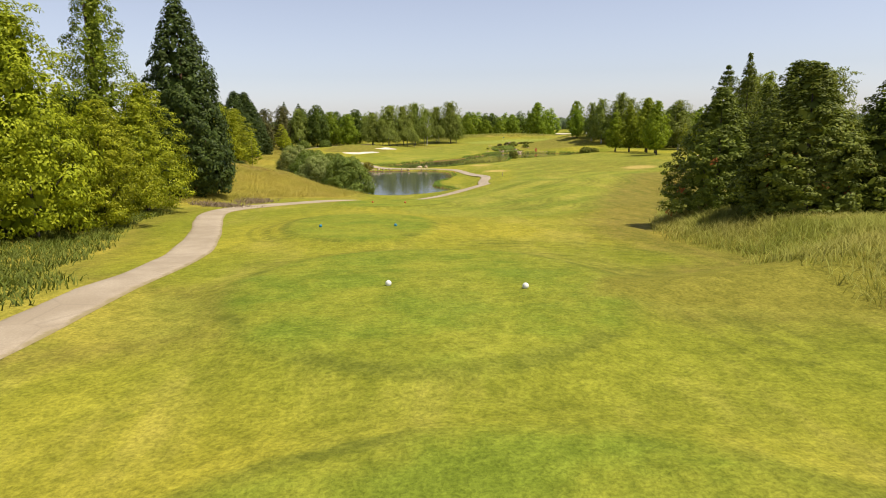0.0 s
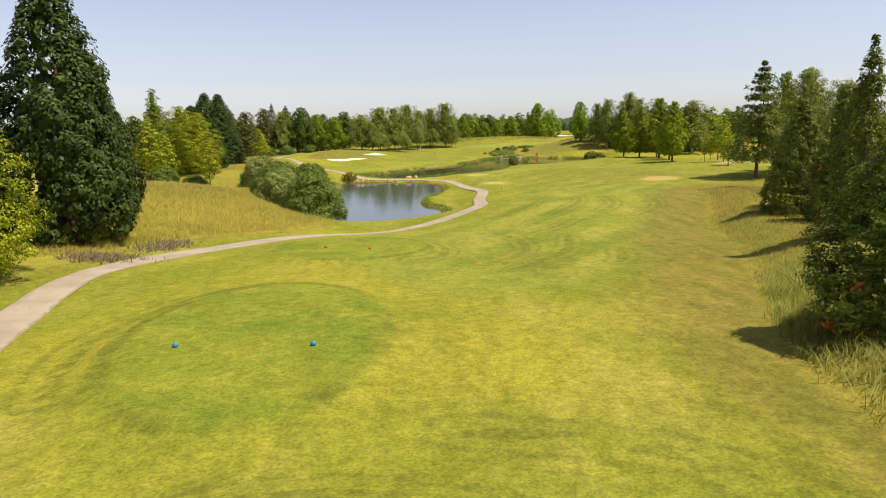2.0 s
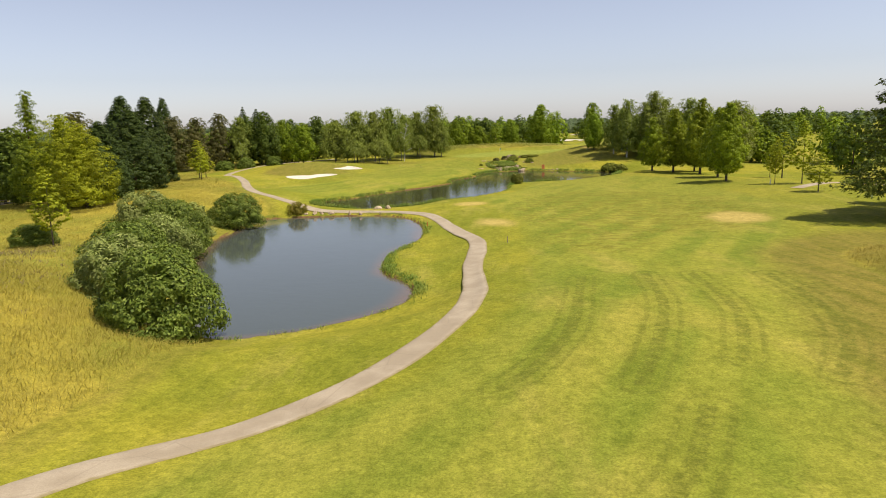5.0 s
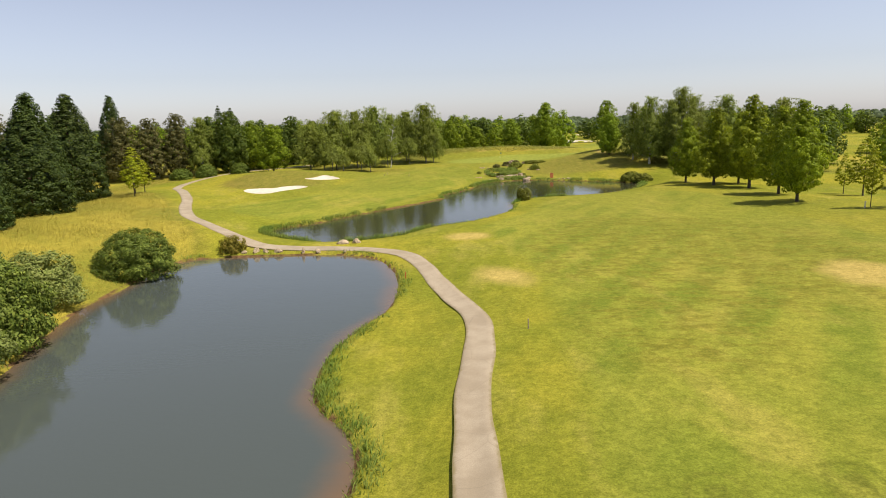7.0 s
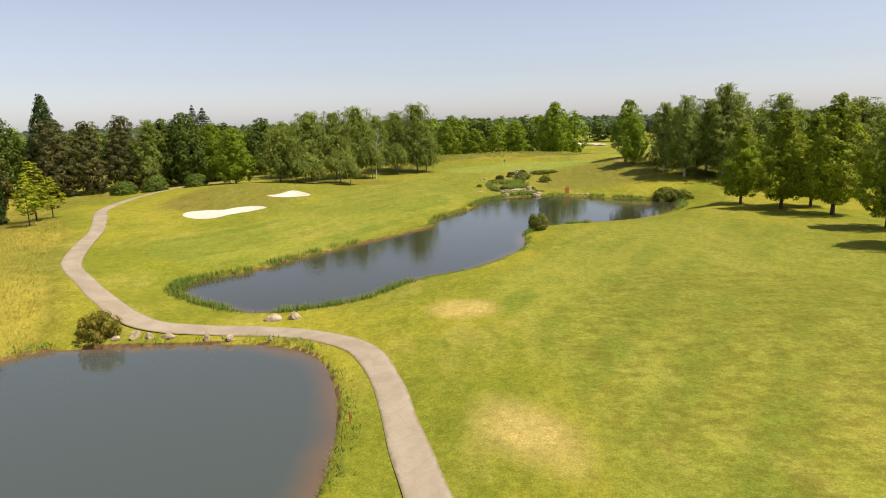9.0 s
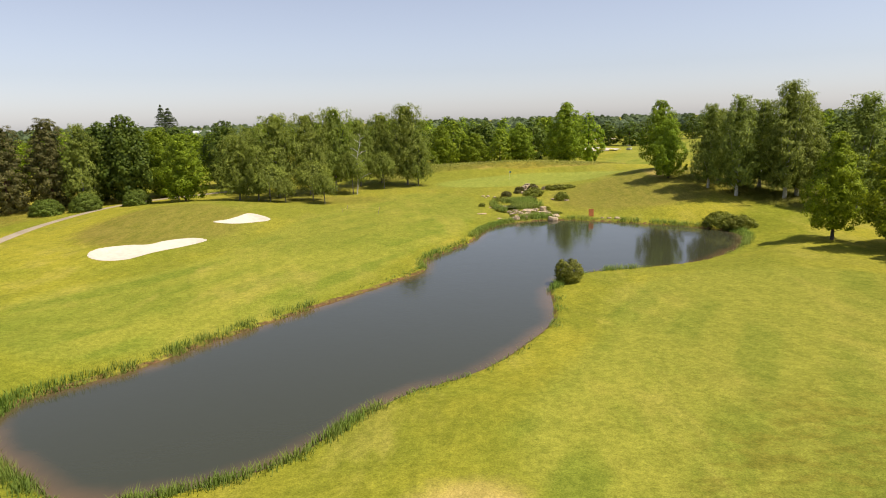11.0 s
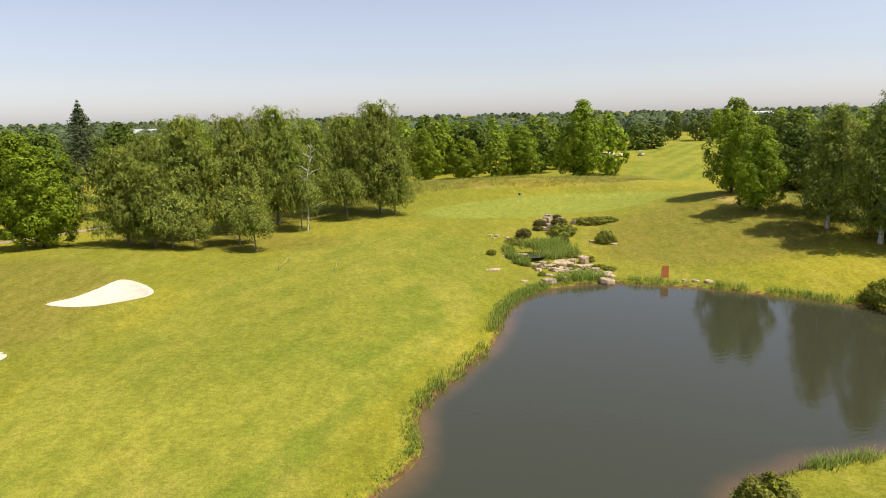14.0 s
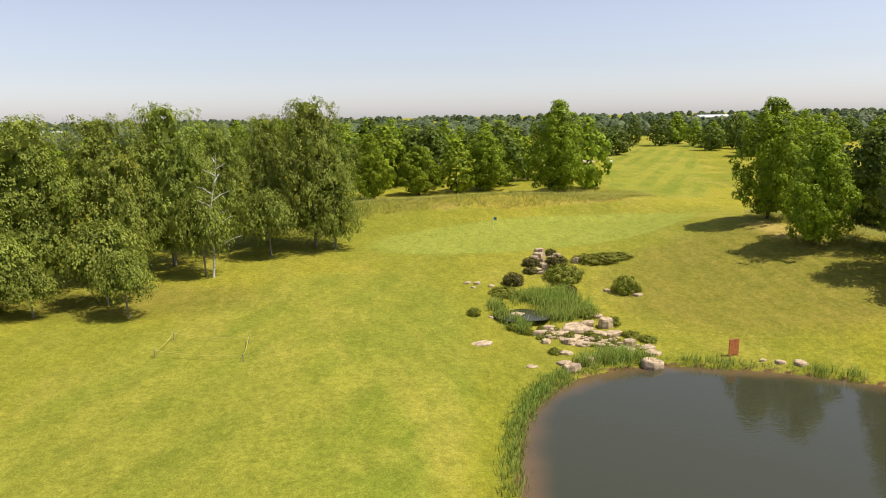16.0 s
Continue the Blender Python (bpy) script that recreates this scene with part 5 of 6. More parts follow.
def scatter(line, box, count, seed, clear=0.3, patchy=0.0):
    """Places inside a closed line and a box (x0, y0, x1, y1)."""
    r = np.random.default_rng(seed)
    p = np.stack([r.uniform(box[0], box[2], count * 3), r.uniform(box[1], box[3], count * 3)], 1)
    p = p[line_distance(p[:, 0], p[:, 1], line) < -clear]
    if patchy:
        p = p[[noise.noise(Vector((x * 0.15, y * 0.15, seed))) > patchy - 0.5 for x, y in p]]
    wet = np.minimum(line_distance(p[:, 0], p[:, 1], NEAR_LINE), line_distance(p[:, 0], p[:, 1], FAR_LINE))
    dry = line_distance(p[:, 0], p[:, 1], PATH_LINE, False)
    inner = np.minimum.reduce([p[:, 0] - box[0], box[2] - p[:, 0], p[:, 1] - box[1], box[3] - p[:, 1]])
    return p[(wet > 0.3) & (dry > 1.6) & (inner > 4 * r.random(len(p)) ** 2)][:count]


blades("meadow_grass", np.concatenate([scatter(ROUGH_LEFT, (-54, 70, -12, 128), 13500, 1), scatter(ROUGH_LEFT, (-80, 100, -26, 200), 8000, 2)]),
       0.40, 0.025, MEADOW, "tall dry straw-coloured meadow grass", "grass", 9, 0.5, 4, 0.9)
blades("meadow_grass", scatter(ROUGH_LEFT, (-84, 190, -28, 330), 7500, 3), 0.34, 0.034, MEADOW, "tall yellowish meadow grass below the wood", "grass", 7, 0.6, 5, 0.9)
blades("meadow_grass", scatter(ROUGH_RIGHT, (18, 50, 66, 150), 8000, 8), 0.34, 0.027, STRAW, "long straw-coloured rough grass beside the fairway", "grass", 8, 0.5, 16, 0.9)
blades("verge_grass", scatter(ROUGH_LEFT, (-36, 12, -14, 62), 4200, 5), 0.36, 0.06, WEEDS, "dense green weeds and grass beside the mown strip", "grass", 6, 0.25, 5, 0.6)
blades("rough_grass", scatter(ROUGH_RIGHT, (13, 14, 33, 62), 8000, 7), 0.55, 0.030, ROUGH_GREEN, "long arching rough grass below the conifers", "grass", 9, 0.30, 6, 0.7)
blades("bank_grass", np.concatenate([scatter(ROUGH_BACK, (-10, 344, 74, 384), 9000, 9), scatter(ROUGH_WOOD, (60, 282, 104, 362), 7000, 10)]), 0.62, 0.045, BANK, "long pale green grass at the wood's edge", "grass", 6, 0.5, 7, 1.2)


def along(line, marks, count, lo, hi, seed):
    """Places near a line round each mark (x, y, reach)."""
    r = np.random.default_rng(seed)
    out = []
    way = np.roll(line, -1, 0) - line
    way /= np.linalg.norm(way, axis=1)[:, None] + 1e-9
    side = np.stack([way[:, 1], -way[:, 0]], 1)
    turn = 1.0 if line_distance(line[:1, 0] + side[:1, 0] * 0.5, line[:1, 1] + side[:1, 1] * 0.5, line)[0] > 0 else -1.0
    for x, y, reach in marks:
        near = np.flatnonzero(np.hypot(line[:, 0] - x, line[:, 1] - y) < reach)
        k = r.choice(near, max(6, int(count * len(near))))
        s = r.random((len(k), 1))
        nxt = (k + 1) % len(line)
        out.append(line[k] * (1 - s) + line[nxt] * s + side[k] * turn * r.uniform(lo, hi, (len(k), 1)))
    return np.concatenate(out)


REEDS = [(-12, 227.5, 5), (-20, 217, 5.5), (-21, 210, 4), (-15, 204.5, 4), (-3, 203.5, 5), (3, 210, 3), (12, 268, 7), (17.5, 282, 5), (22, 291.5, 4.5), (59, 273, 7), (34, 252, 3), (24.5, 246.5, 3.5), (37, 295.5, 2), (46, 291.5, 2.2), (53, 286, 4), (-6, 236, 3)]
reed_at = along(FAR_LINE, REEDS, 14, -0.5, 1.1, 11)
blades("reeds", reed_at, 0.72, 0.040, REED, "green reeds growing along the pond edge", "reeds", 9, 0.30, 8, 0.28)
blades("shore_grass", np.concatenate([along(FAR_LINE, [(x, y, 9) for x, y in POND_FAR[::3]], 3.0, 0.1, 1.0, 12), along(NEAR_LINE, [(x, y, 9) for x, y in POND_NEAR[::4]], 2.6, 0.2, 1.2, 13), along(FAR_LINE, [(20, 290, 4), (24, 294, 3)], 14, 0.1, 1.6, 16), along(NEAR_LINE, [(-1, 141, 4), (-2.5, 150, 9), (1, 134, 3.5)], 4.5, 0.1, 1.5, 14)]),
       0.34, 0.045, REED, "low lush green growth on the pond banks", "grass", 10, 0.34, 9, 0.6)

# ---- boulders ----
def boulder(x, y, wide, deep, high, seed, label, sink=0.25, turn=0.0, group="boulders"):
    bm = bmesh.new()
    bmesh.ops.create_icosphere(bm, subdivisions=2, radius=0.5)
    r = random.Random(seed)
    cuts = [(Vector((r.uniform(-1, 1), r.uniform(-1, 1), r.uniform(-0.4, 1))).normalized(), r.uniform(0.20, 0.40)) for _ in range(12)]
    for v in bm.verts:
        for n, d in cuts:
            k = v.co.dot(n) - d
            if k > 0:
                v.co -= n * k * 0.97
        v.co *= 1 + 0.12 * noise.noise(v.co * 3.1 + Vector((seed, 0, 0)))
        v.co = Vector((v.co.x * wide, v.co.y * deep, v.co.z * high * 1.3))
    me = bpy.data.meshes.new("boulder")
    bm.to_mesh(me), bm.free()
    ob = part("boulder", me, ROCK)
    ob.matrix_basis = pose(x, y, land_at(x, y) + high * (0.5 - sink), 0, 0, turn)
    return tagged(ob, label, "rock", group)


for k, (x, y, w, h) in enumerate(((-7.5, 196.8, 2.3, 1.0), (-5.6, 196.9, 1.8, 1.1), (-19.3, 193.4, 1.6, 0.9), (-17.9, 193.2, 1.1, 0.7), (-16.1, 193.1, 1.5, 0.8), (-12.5, 192.4, 0.7, 1.0), (-10.3, 192.3, 1.0, 0.7), (-6.6, 191.7, 0.6, 0.5), (-20.8, 193.0, 1.2, 0.6))):
    boulder(x, y, w, w * 0.75, h, k, "pale grey-brown boulder between the path and the ponds", 0.25, k * 47, "boulders on the causeway")

# ---- rock cascade ----
for px, py, rx, ry, level in POOLS:
    a = np.linspace(0, 2 * np.pi, 28, endpoint=False)
    rim = np.stack([px + (rx + 0.15 + 0.2 * np.sin(3 * a)) * np.cos(a), py + (ry + 0.15 + 0.2 * np.sin(5 * a)) * np.sin(a), np.full(28, level - 0.12)], 1)
    me = quick_mesh("water_pool", np.concatenate([rim, [[px, py, level - 0.12]]]), np.stack([np.arange(28), (np.arange(28) + 1) % 28, np.full(28, 28)], 1))
    put_attribute(me, "shore", np.full(29, -4.0))
    tagged(part("water_pool", me, WATER_FAR), "small dark pool between rocks and reeds", "pool", kind="structure")
def slab(x, y, wide, high, seed, label, group="rocks of the cascade"):
    """An angular flat-topped stone with chamfered edges."""
    r = random.Random(seed)
    n = r.choice((5, 6, 7))
    deep, turn = wide * r.uniform(0.55, 0.85), r.uniform(0, 6.28)
    tilt = (r.uniform(-0.12, 0.12), r.uniform(-0.12, 0.12))
    corners = [(r.uniform(0.8, 1.1) * math.cos(turn + 6.283 * (k + r.uniform(-0.25, 0.25)) / n) * wide / 2, r.uniform(0.8, 1.1) * math.sin(turn + 6.283 * (k + r.uniform(-0.25, 0.25)) / n) * deep / 2) for k in range(n)]
    bm = bmesh.new()
    rows = []
    for z, s in ((-0.5, 0.92), (high * 0.35, 1.0), (high * 0.82, r.uniform(0.93, 1.0)), (high, 0.84)):
        rows.append([bm.verts.new((a * s + r.uniform(-0.03, 0.03), b * s + r.uniform(-0.03, 0.03), z + (a * tilt[0] + b * tilt[1]) * (z > 0))) for a, b in corners])
    for lower, upper in zip(rows, rows[1:]):
        for k in range(n):
            bm.faces.new((lower[k], lower[(k + 1) % n], upper[(k + 1) % n], upper[k]))
    bm.faces.new(rows[-1])
    bm.faces.new(rows[0][::-1])
    ob = part("rock", bm, ROCK)
    ob.matrix_basis = pose(x, y, land_at(x, y) - 0.05)
    return tagged(ob, label, "rock", group)


lower_stones = ((26.2, 305.4, 1.6, 0.5), (27.7, 305.2, 2.3, 0.45), (29.7, 306, 2.9, 0.6), (30.4, 305.4, 1.8, 0.5), (31.6, 304, 1.8, 0.45), (32.6, 303.8, 1.8, 0.45), (32.9, 305.9, 1.3, 1.1), (28, 303.5, 2.1, 0.3), (29, 302.3, 1.6, 0.3),
                (26.6, 300, 1.4, 0.3), (27.9, 297.4, 0.9, 0.7), (31.5, 301.7, 1.8, 0.35), (33, 300.6, 1.2, 0.8), (32.3, 299.5, 1.6, 0.35), (34.2, 299.5, 1.4, 0.35), (34.1, 298.3, 1.5, 0.45), (33.2, 296.4, 1.9, 0.8), (25.7, 296, 1.4, 0.8),
                (25.7, 297.6, 1.1, 0.35), (22.6, 297.2, 0.9, 0.2), (32.9, 308.3, 1.0, 0.4), (31.6, 299.7, 1.1, 0.35), (26.9, 304.5, 1.2, 0.3), (28.8, 304.1, 1.8, 0.4), (30.6, 303, 1.6, 0.4), (24.7, 309.8, 1.5, 0.6), (27.2, 306.6, 1.2, 0.5), (31.3, 306.9, 1.4, 0.5))
upper_stones = ((32.8, 328.4, 1.5, 0.8), (31.3, 325.7, 1.2, 0.6), (34.4, 326.1, 1.2, 0.6), (30.6, 322.2, 1.6, 0.35), (36, 323.3, 1.3, 0.7), (31.9, 323.2, 1.5, 0.4), (30.8, 320.6, 1.2, 0.35), (32.2, 326.6, 1.6, 0.7), (33.3, 324.9, 1.3, 0.6), (31.9, 324.6, 1.2, 0.5))
outlying = ((21.2, 318.8, 1.0, 0.4), (22.3, 318.4, 0.9, 0.5), (21.6, 317.3, 0.7, 0.35), (23.8, 317.5, 0.9, 0.35), (36.4, 314.2, 1.0, 0.45), (39.1, 312.1, 1.3, 0.45), (22, 309.8, 0.8, 0.3), (45.2, 293.6, 1.3, 0.6), (43.8, 294.2, 1.2, 0.5), (42.6, 294.9, 0.8, 0.4))
for k, (x, y, w, h) in enumerate(lower_stones):
    slab(x, y, w * 1.25, h * 0.85, 100 + k, "flat buff stone slab at the foot of the cascade")
chips = random.Random(77)
for k in range(46):
    f = chips.random()
    slab(26.3 + 6.7 * f + chips.uniform(-0.8, 0.8), 304.6 - 5.2 * f + chips.uniform(-1.6, 1.6), chips.uniform(0.45, 1.15), chips.uniform(0.15, 0.55), 210 + k, "small broken buff stone of the cascade")
for k, (x, y, w, h) in enumerate(upper_stones):
    slab(x, y, w * 1.1, h, 140 + k, "tumbled buff rock at the head of the cascade")
for k, (x, y, w, h) in enumerate(outlying):
    slab(x, y, w, h * 0.55, 160 + k, "pale rock half sunk in the turf")
slab(19.6, 303.3, 2.4, 0.18, 199, "flat pale rock slab sunk in the turf", "")
garden = np.random.default_rng(21)
spots = np.concatenate([garden.normal(size=(n, 2)) * np.array([[sx, sy]]) + np.array([[x, y]]) for x, y, sx, sy, n in ((27.9, 313.8, 1.4, 0.8, 170), (29.8, 311.9, 1.2, 1.2, 200), (31.6, 309.5, 0.8, 0.7, 90), (28.7, 309.1, 1.0, 0.6, 110), (31.2, 314.2, 0.8, 0.7, 70), (23.1, 310.9, 0.5, 1.2, 90),
        (24.4, 307.2, 0.5, 0.9, 70), (30.5, 297.9, 1.1, 0.7, 170), (27.3, 297.3, 0.5, 0.4, 40))])
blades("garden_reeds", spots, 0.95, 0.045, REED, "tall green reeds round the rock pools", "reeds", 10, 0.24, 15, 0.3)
for k in range(16):
    f = chips.random()
    grow("juniper", 24.4 + 9.2 * f + chips.uniform(-1.2, 1.2), 307.4 - 7.6 * f + chips.uniform(-1.2, 1.6), chips.uniform(0.35, 0.7), chips.uniform(0.45, 0.9), 1 + k % 2, label="small low juniper tuft between the cascade stones")

# ---- course furniture ----
WHITE = plain_material("white_paint", (0.72, 0.70, 0.62), 0.5, 0, 0.06, 6, 0.05)
BLUE = plain_material("blue_paint", (0.03, 0.22, 0.34), 0.45, 0, 0.1, 6, 0.05)
ORANGE = plain_material("orange_paint", (0.52, 0.10, 0.02), 0.5, 0, 0.1, 6, 0.05)
YELLOW_ROPE = plain_material("yellow_rope", (0.48, 0.42, 0.10), 0.8, 0, 0.15, 20, 0.2)
GREY_WOOD = plain_material("weathered_wood", (0.30, 0.25, 0.19), 0.85, 0, 0.3, 8, 0.4)
DARK_PLASTIC = plain_material("dark_rubber", (0.03, 0.03, 0.032), 0.7, 0, 0.2, 8, 0.1)
ROOF_METAL = plain_material("pale_roof", (0.55, 0.56, 0.57), 0.5, 0.1, 0.08, 0.4, 0.05)
PANE, pane_tree, pane_bsdf = material("dark_pane")
pane_bsdf.inputs["Base Color"].default_value, pane_bsdf.inputs["Roughness"].default_value = (0.03, 0.04, 0.05, 1), 0.08


def box(size, at=(0, 0, 0), edge=0.01):
    bm = bmesh.new()
    bmesh.ops.create_cube(bm, size=1.0)
    for v in bm.verts:
        v.co = Vector((v.co.x * size[0] + at[0], v.co.y * size[1] + at[1], v.co.z * size[2] + at[2]))
    bmesh.ops.bevel(bm, geom=bm.edges[:], offset=min(edge, 0.3 * min(size)), segments=1, affect="EDGES")
    return bm


def rod(radius, height, at=(0, 0, 0), top=None, sides=10):
    bm = bmesh.new()
    bmesh.ops.create_cone(bm, cap_ends=True, segments=sides, radius1=radius, radius2=radius if top is None else top, depth=height, matrix=Matrix.Translation((at[0], at[1], at[2] + height / 2)))
    return bm


def on_ground(x, y, turn=0.0):
    return pose(x, y, land_at(x, y), 0, 0, turn)


def tee_marker(x, y, paint, size, label):
    root = thing("tee_marker", label, "tee marker", "tee markers", at=on_ground(x, y))
    bm = bmesh.new()
    bmesh.ops.create_uvsphere(bm, u_segments=16, v_segments=10, radius=size)
    for v in bm.verts:
        v.co.z = max(v.co.z, -0.75 * size) + size * 0.78
    for f in bm.faces:
        f.smooth = True
    part("ball", bm, paint, root)
    part("spike", rod(size * 0.18, 0.14, (0, 0, -0.10), size * 0.3), DARK_PLASTIC, root)


for x, y in ((-1.9, 22.6), (2.8, 21.9)):
    tee_marker(x, y, WHITE, 0.11, "round white tee marker ball on the mown tee")
for x, y in ((-8.7, 46.1), (-3.4, 46)):
    tee_marker(x, y, BLUE, 0.11, "round blue tee marker ball on the mown tee")
for x, y in ((-8.4, 76.9), (-4.5, 75.6)):
    tee_marker(x, y, ORANGE, 0.12, "round red-orange tee marker ball on the mown tee")

flagstick = thing("flagstick", "white flagstick with a blue flag standing in the green", "flag", at=on_ground(30.4, 345))
part("pole", rod(0.02, 2.15, (0, 0, -0.05), 0.014), WHITE, flagstick)
part("cup", rod(0.06, 0.03, (0, 0, -0.01)), DARK_PLASTIC, flagstick)
bm = bmesh.new()
grid = [[bm.verts.new((0.02 + 0.50 * a / 6, 0.05 * math.sin(a * 1.1) * a / 6, 1.62 + 0.42 * b / 3 - 0.05 * (a / 6) ** 2)) for a in range(7)] for b in range(4)]
for b in range(3):
    for a in range(6):
        bm.faces.new((grid[b][a], grid[b][a + 1], grid[b + 1][a + 1], grid[b + 1][a]))
bmesh.ops.solidify(bm, geom=bm.faces[:], thickness=0.006)
part("flag", bm, BLUE, flagstick, "blue cloth flag")

sign = thing("information_board", "rust-brown steel board standing upright at the pond edge", "sign", at=on_ground(40.8, 296.4, 4))
part("plate", box((1.0, 0.06, 1.45), (0, 0, 0.83), 0.012), RUST, sign)
for x in (-0.38, 0.38):
    part("foot", box((0.10, 0.30, 0.12), (x, 0, 0.03)), RUST, sign)

rope_fence = thing("rope_enclosure", "square of low posts with a slack yellow rope on the turf", "rope fence", at=on_ground(-5.0, 303.0))
corners = [(-3.4, 2.7), (3.4, 1.2), (3.5, -3.2), (-4.0, -1.3)]
tops = []
for x, y in corners:
    z = land_at(-5.0 + x, 303.0 + y) - land_at(-5.0, 303.0)
    part("post", rod(0.045, 0.85, (x, y, z - 0.15)), GREY_WOOD, rope_fence)
    tops.append(np.array([x, y, z + 0.62]))
for k in range(4):
    s = np.linspace(0, 1, 12)[:, None]
    line = tops[k] * (1 - s) + tops[(k + 1) % 4] * s - np.array([0, 0, 0.25]) * (s * (1 - s) * 4)
    part("rope", quick_mesh("rope", *tube(line, np.full(12, 0.022), 5), True), YELLOW_ROPE, rope_fence)

for x, y, paint, high, label in ((2.6, 174.7, ORANGE, 0.85, "slim red hazard stake beside the pond"), (13.3, 151.7, GREY_WOOD, 0.9, "slim wooden stake beside the path"), (71, 199.6, WHITE, 1.15, "cream marker post on the mown turf")):
    stake = thing("marker_stake", label, "stake", "marker stakes", at=on_ground(x, y))
    part("shaft", rod(0.05 if high < 1 else 0.09, high, (0, 0, -0.1), sides=8), paint, stake)
    part("cap", rod(0.055 if high < 1 else 0.1, 0.04, (0, 0, high - 0.1), 0.02, 8), paint, stake)

bench = thing("bench", "grey wooden bench under a maple", "bench", at=on_ground(-48.4, 316.8, 20))
for k in range(3):
    part("seat_slat", box((1.8, 0.13, 0.04), (0, -0.16 + 0.16 * k, 0.45)), GREY_WOOD, bench)
for k in range(2):
    part("back_slat", box((1.8, 0.04, 0.13), (0, 0.27, 0.62 + 0.2 * k)), GREY_WOOD, bench)
for x in (-0.75, 0.75):
    for y in (-0.16, 0.24):
        part("leg", box((0.08, 0.08, 0.95 if y > 0 else 0.5), (x, y, 0.42 if y > 0 else 0.2)), GREY_WOOD, bench)

cart = thing("golf_cart", "white golf cart with a roof parked beside the far fairway", "golf cart", at=on_ground(97, 459, -60))
part("body", box((2.3, 1.15, 0.45), (0, 0, 0.52), 0.1), WHITE, cart)
part("cowl", box((0.6, 1.1, 0.4), (0.85, 0, 0.85), 0.12), WHITE, cart)
part("seat", box((0.6, 1.05, 0.35), (-0.3, 0, 0.88), 0.06), GREY_WOOD, cart)
part("roof", box((1.7, 1.2, 0.07), (-0.05, 0, 1.85), 0.03), WHITE, cart)
for x in (-0.8, 0.7):
    for y in (-0.5, 0.5):
        part("roof_post", rod(0.025, 1.15, (x, y, 0.7)), DARK_PLASTIC, cart)
        wheel = bmesh.new()
        bmesh.ops.create_cone(wheel, cap_ends=True, segments=16, radius1=0.24, radius2=0.24, depth=0.2, matrix=Matrix.Translation((x, y * 1.05, 0.24)) @ Matrix.Rotation(radians(90), 4, "X"))
        tyre = part("wheel", wheel, DARK_PLASTIC, cart)
        hub = bmesh.new()
        bmesh.ops.create_cone(hub, cap_ends=True, segments=12, radius1=0.12, radius2=0.10, depth=0.23, matrix=Matrix.Translation((x, y * 1.05, 0.24)) @ Matrix.Rotation(radians(90), 4, "X"))
        part("rim", hub, WHITE, tyre, "white wheel rim")

# ---- fence and distant buildings ----
fence = thing("rail_fence", "pale weathered rail fence beside the service road", "fence", at=pose(0, 0, 0))
posts = [(-84 - 6 * k, 206 + 4.0 * k) for k in range(8)]
for k, (x, y) in enumerate(posts):
    part("post", rod(0.08, 1.4, (x, y, land_at(x, y) - 0.2)), GREY_WOOD, fence)
    if k:
        for h in (0.55, 1.05):
            a, b = posts[k - 1], (x, y)
            line = np.array([[a[0], a[1], land_at(*a) + h], [(a[0] + b[0]) / 2, (a[1] + b[1]) / 2, (land_at(*a) + land_at(*b)) / 2 + h], [b[0], b[1], land_at(*b) + h]])
            part("rail", quick_mesh("rail", *tube(line, np.full(3, 0.06), 6), True), GREY_WOOD, fence)


def shed(x, y, wide, deep, high, turn, label):
    root = thing("warehouse", label, "building", "distant buildings", at=on_ground(x, y, turn))
    part("wall", box((wide, deep, high + 1), (0, 0, high / 2 - 0.5), 0.05), WHITE, root)
    bm = bmesh.new()
    ridge = [bm.verts.new(p) for p in ((-wide / 2 - 0.5, -deep / 2 - 0.5, high), (wide / 2 + 0.5, -deep / 2 - 0.5, high), (wide / 2 + 0.5, deep / 2 + 0.5, high), (-wide / 2 - 0.5, deep / 2 + 0.5, high), (-wide / 2 - 0.5, 0, high + 2.5), (wide / 2 + 0.5, 0, high + 2.5))]
    for f in ((0, 1, 5, 4), (2, 3, 4, 5), (0, 4, 3), (1, 2, 5), (3, 2, 1, 0)):
        bm.faces.new([ridge[i] for i in f])
    part("roof", bm, ROOF_METAL, root)
    for k in range(5):
        part("window", box((wide * 0.1, 0.1, high * 0.25), (wide * (k - 2) * 0.18, -deep / 2 - 0.03, high * 0.6)), PANE, root)


shed(395, 900, 34, 18, 9, 0, "low white warehouse on the far horizon")
shed(-150, 640, 12, 10, 8, 15, "small white building behind distant trees")

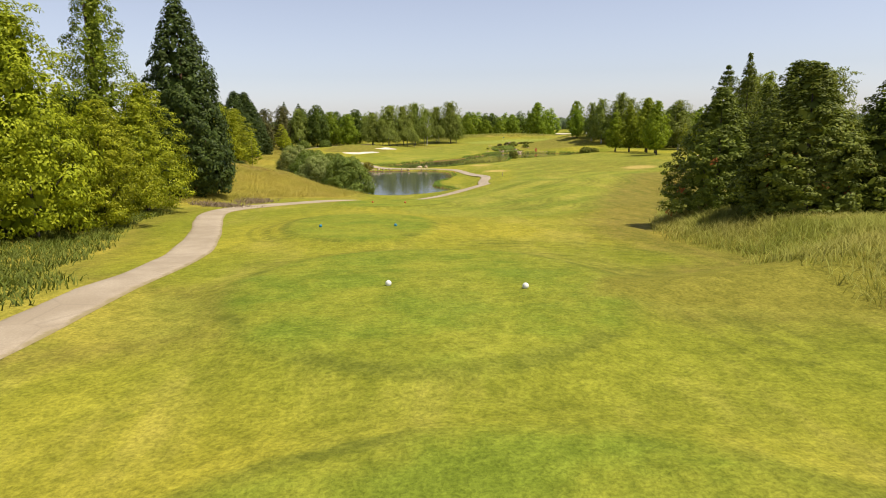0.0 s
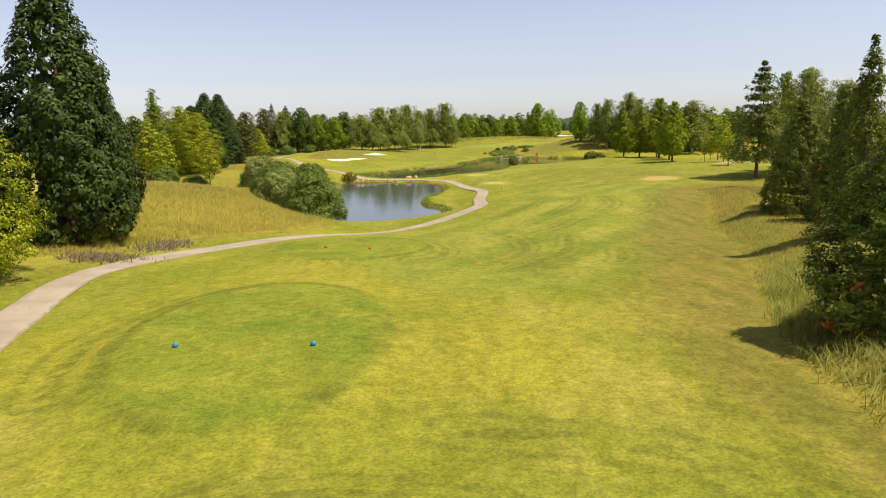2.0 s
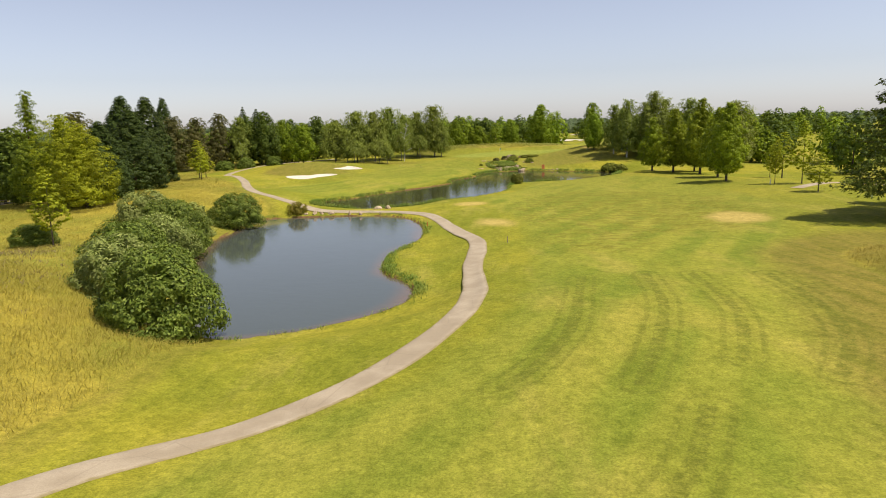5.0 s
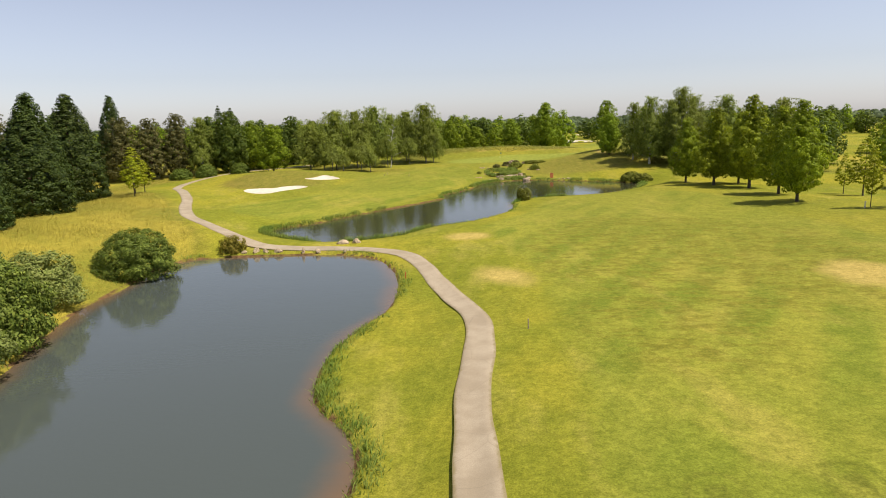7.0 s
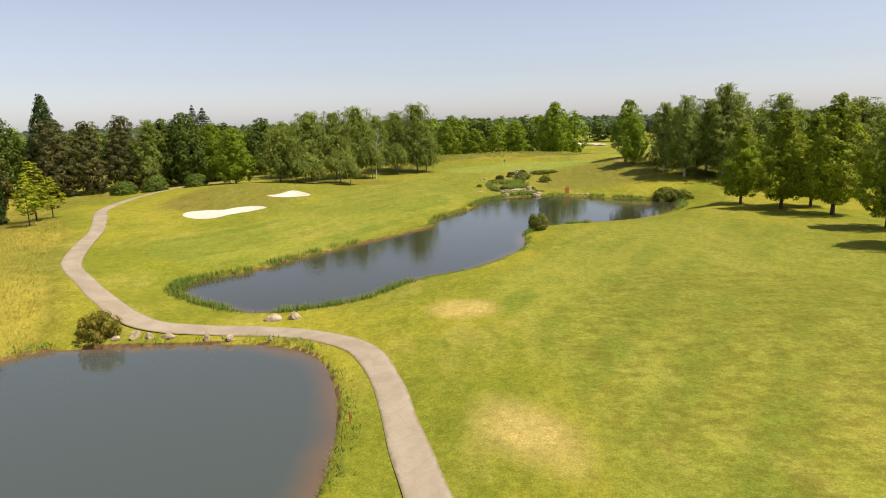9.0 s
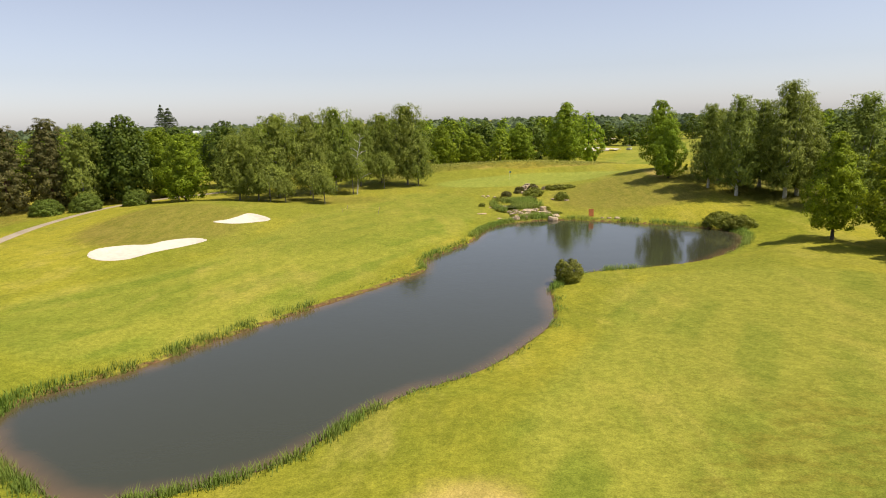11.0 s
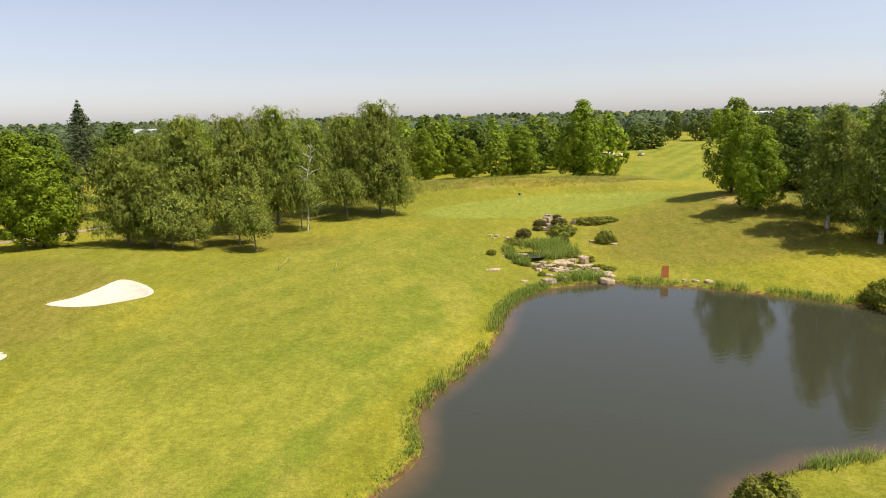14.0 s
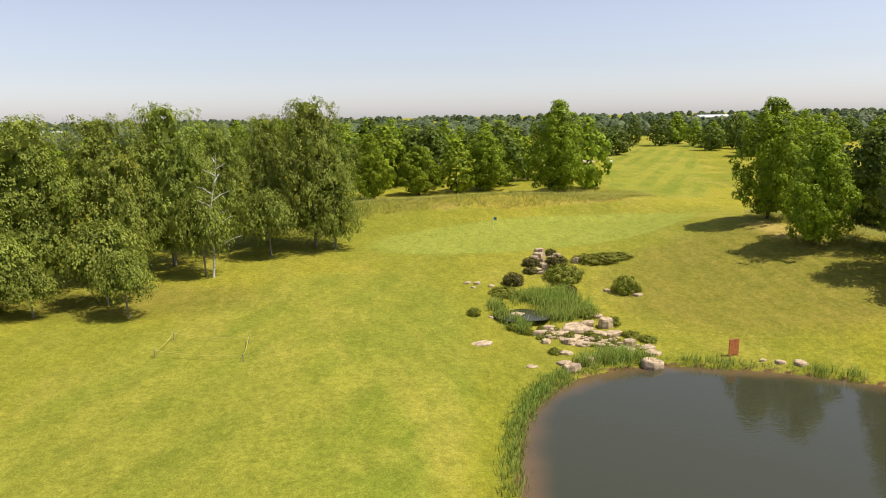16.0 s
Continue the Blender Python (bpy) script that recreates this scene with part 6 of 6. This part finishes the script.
# ---- far woods ----
far = np.random.default_rng(33)
pieces = []
for near_edge, depth, count, tall_, size, half in ((575, 60, 230, 12, 1.7, 330), (690, 90, 300, 13, 2.2, 600), (880, 160, 330, 14.5, 3.0, 900), (1250, 300, 330, 16, 4.5, 1500), (1900, 500, 320, 18, 7.0, 2600)):
    cx = far.uniform(-half, half, count)
    cy = near_edge + depth * far.random(count) - 0.00012 * cx ** 2 * (600 / near_edge) + 25 * np.sin(cx * 0.02)
    open_way = (cx > 105) & (cx < 215) & (cy < 600)
    cx, cy = cx[~open_way], cy[~open_way]
    base_z = land(cx, cy)
    h = tall_ * (0.70 + 0.28 * far.random(len(cx)))
    w = h * (0.42 + 0.35 * far.random(len(cx)))
    which = np.repeat(np.arange(len(cx)), 36)
    off = far.normal(size=(len(which), 3))
    off /= np.linalg.norm(off, axis=1)[:, None]
    off[:, 2] = np.abs(off[:, 2]) * 1.05 - 0.05
    at = np.stack([cx[which] + off[:, 0] * w[which], cy[which] + off[:, 1] * w[which], base_z[which] + h[which] * (0.15 + 0.85 * off[:, 2])], 1)
    pieces.append(leaf_quads(at, off + np.array([0, 0, 0.3]), size, size * 0.8, far))
    for x, y, z, high, wide in zip(cx, cy, base_z, h, w):
        up = np.array([[x, y, z + high * f] for f in (0.0, 0.4, 0.75, 0.96)])
        pieces.append(tube(up, wide * np.array([0.7, 0.85, 0.6, 0.1]), 6))
tagged(part("far_woods", quick_mesh("far_woods", *joined(pieces)), LEAF_FARWOOD_HAZED), "hazy belts of woodland along the horizon", "woods", kind="stuff")

# ---- heath at the meadow's foot ----
heath = np.random.default_rng(41)
heath_at = np.concatenate([heath.normal(size=(n, 2)) * np.array([[sx, sy]]) + np.array([[x, y]]) for x, y, sx, sy, n in ((-24.5, 71, 1.6, 1.0, 200), (-22.6, 78, 0.8, 2.0, 160), (-34, 118, 3.0, 5.0, 260), (-44, 138, 4.0, 6.0, 260))])
blades("heather_patch", heath_at, 0.3, 0.06, blade_material("heath_blades", (0.20, 0.16, 0.07), (0.26, 0.18, 0.16), (0.30, 0.22, 0.15)), "low mauve-brown heather in the meadow grass", "heather", 6, 0.3, 17, 0.6)
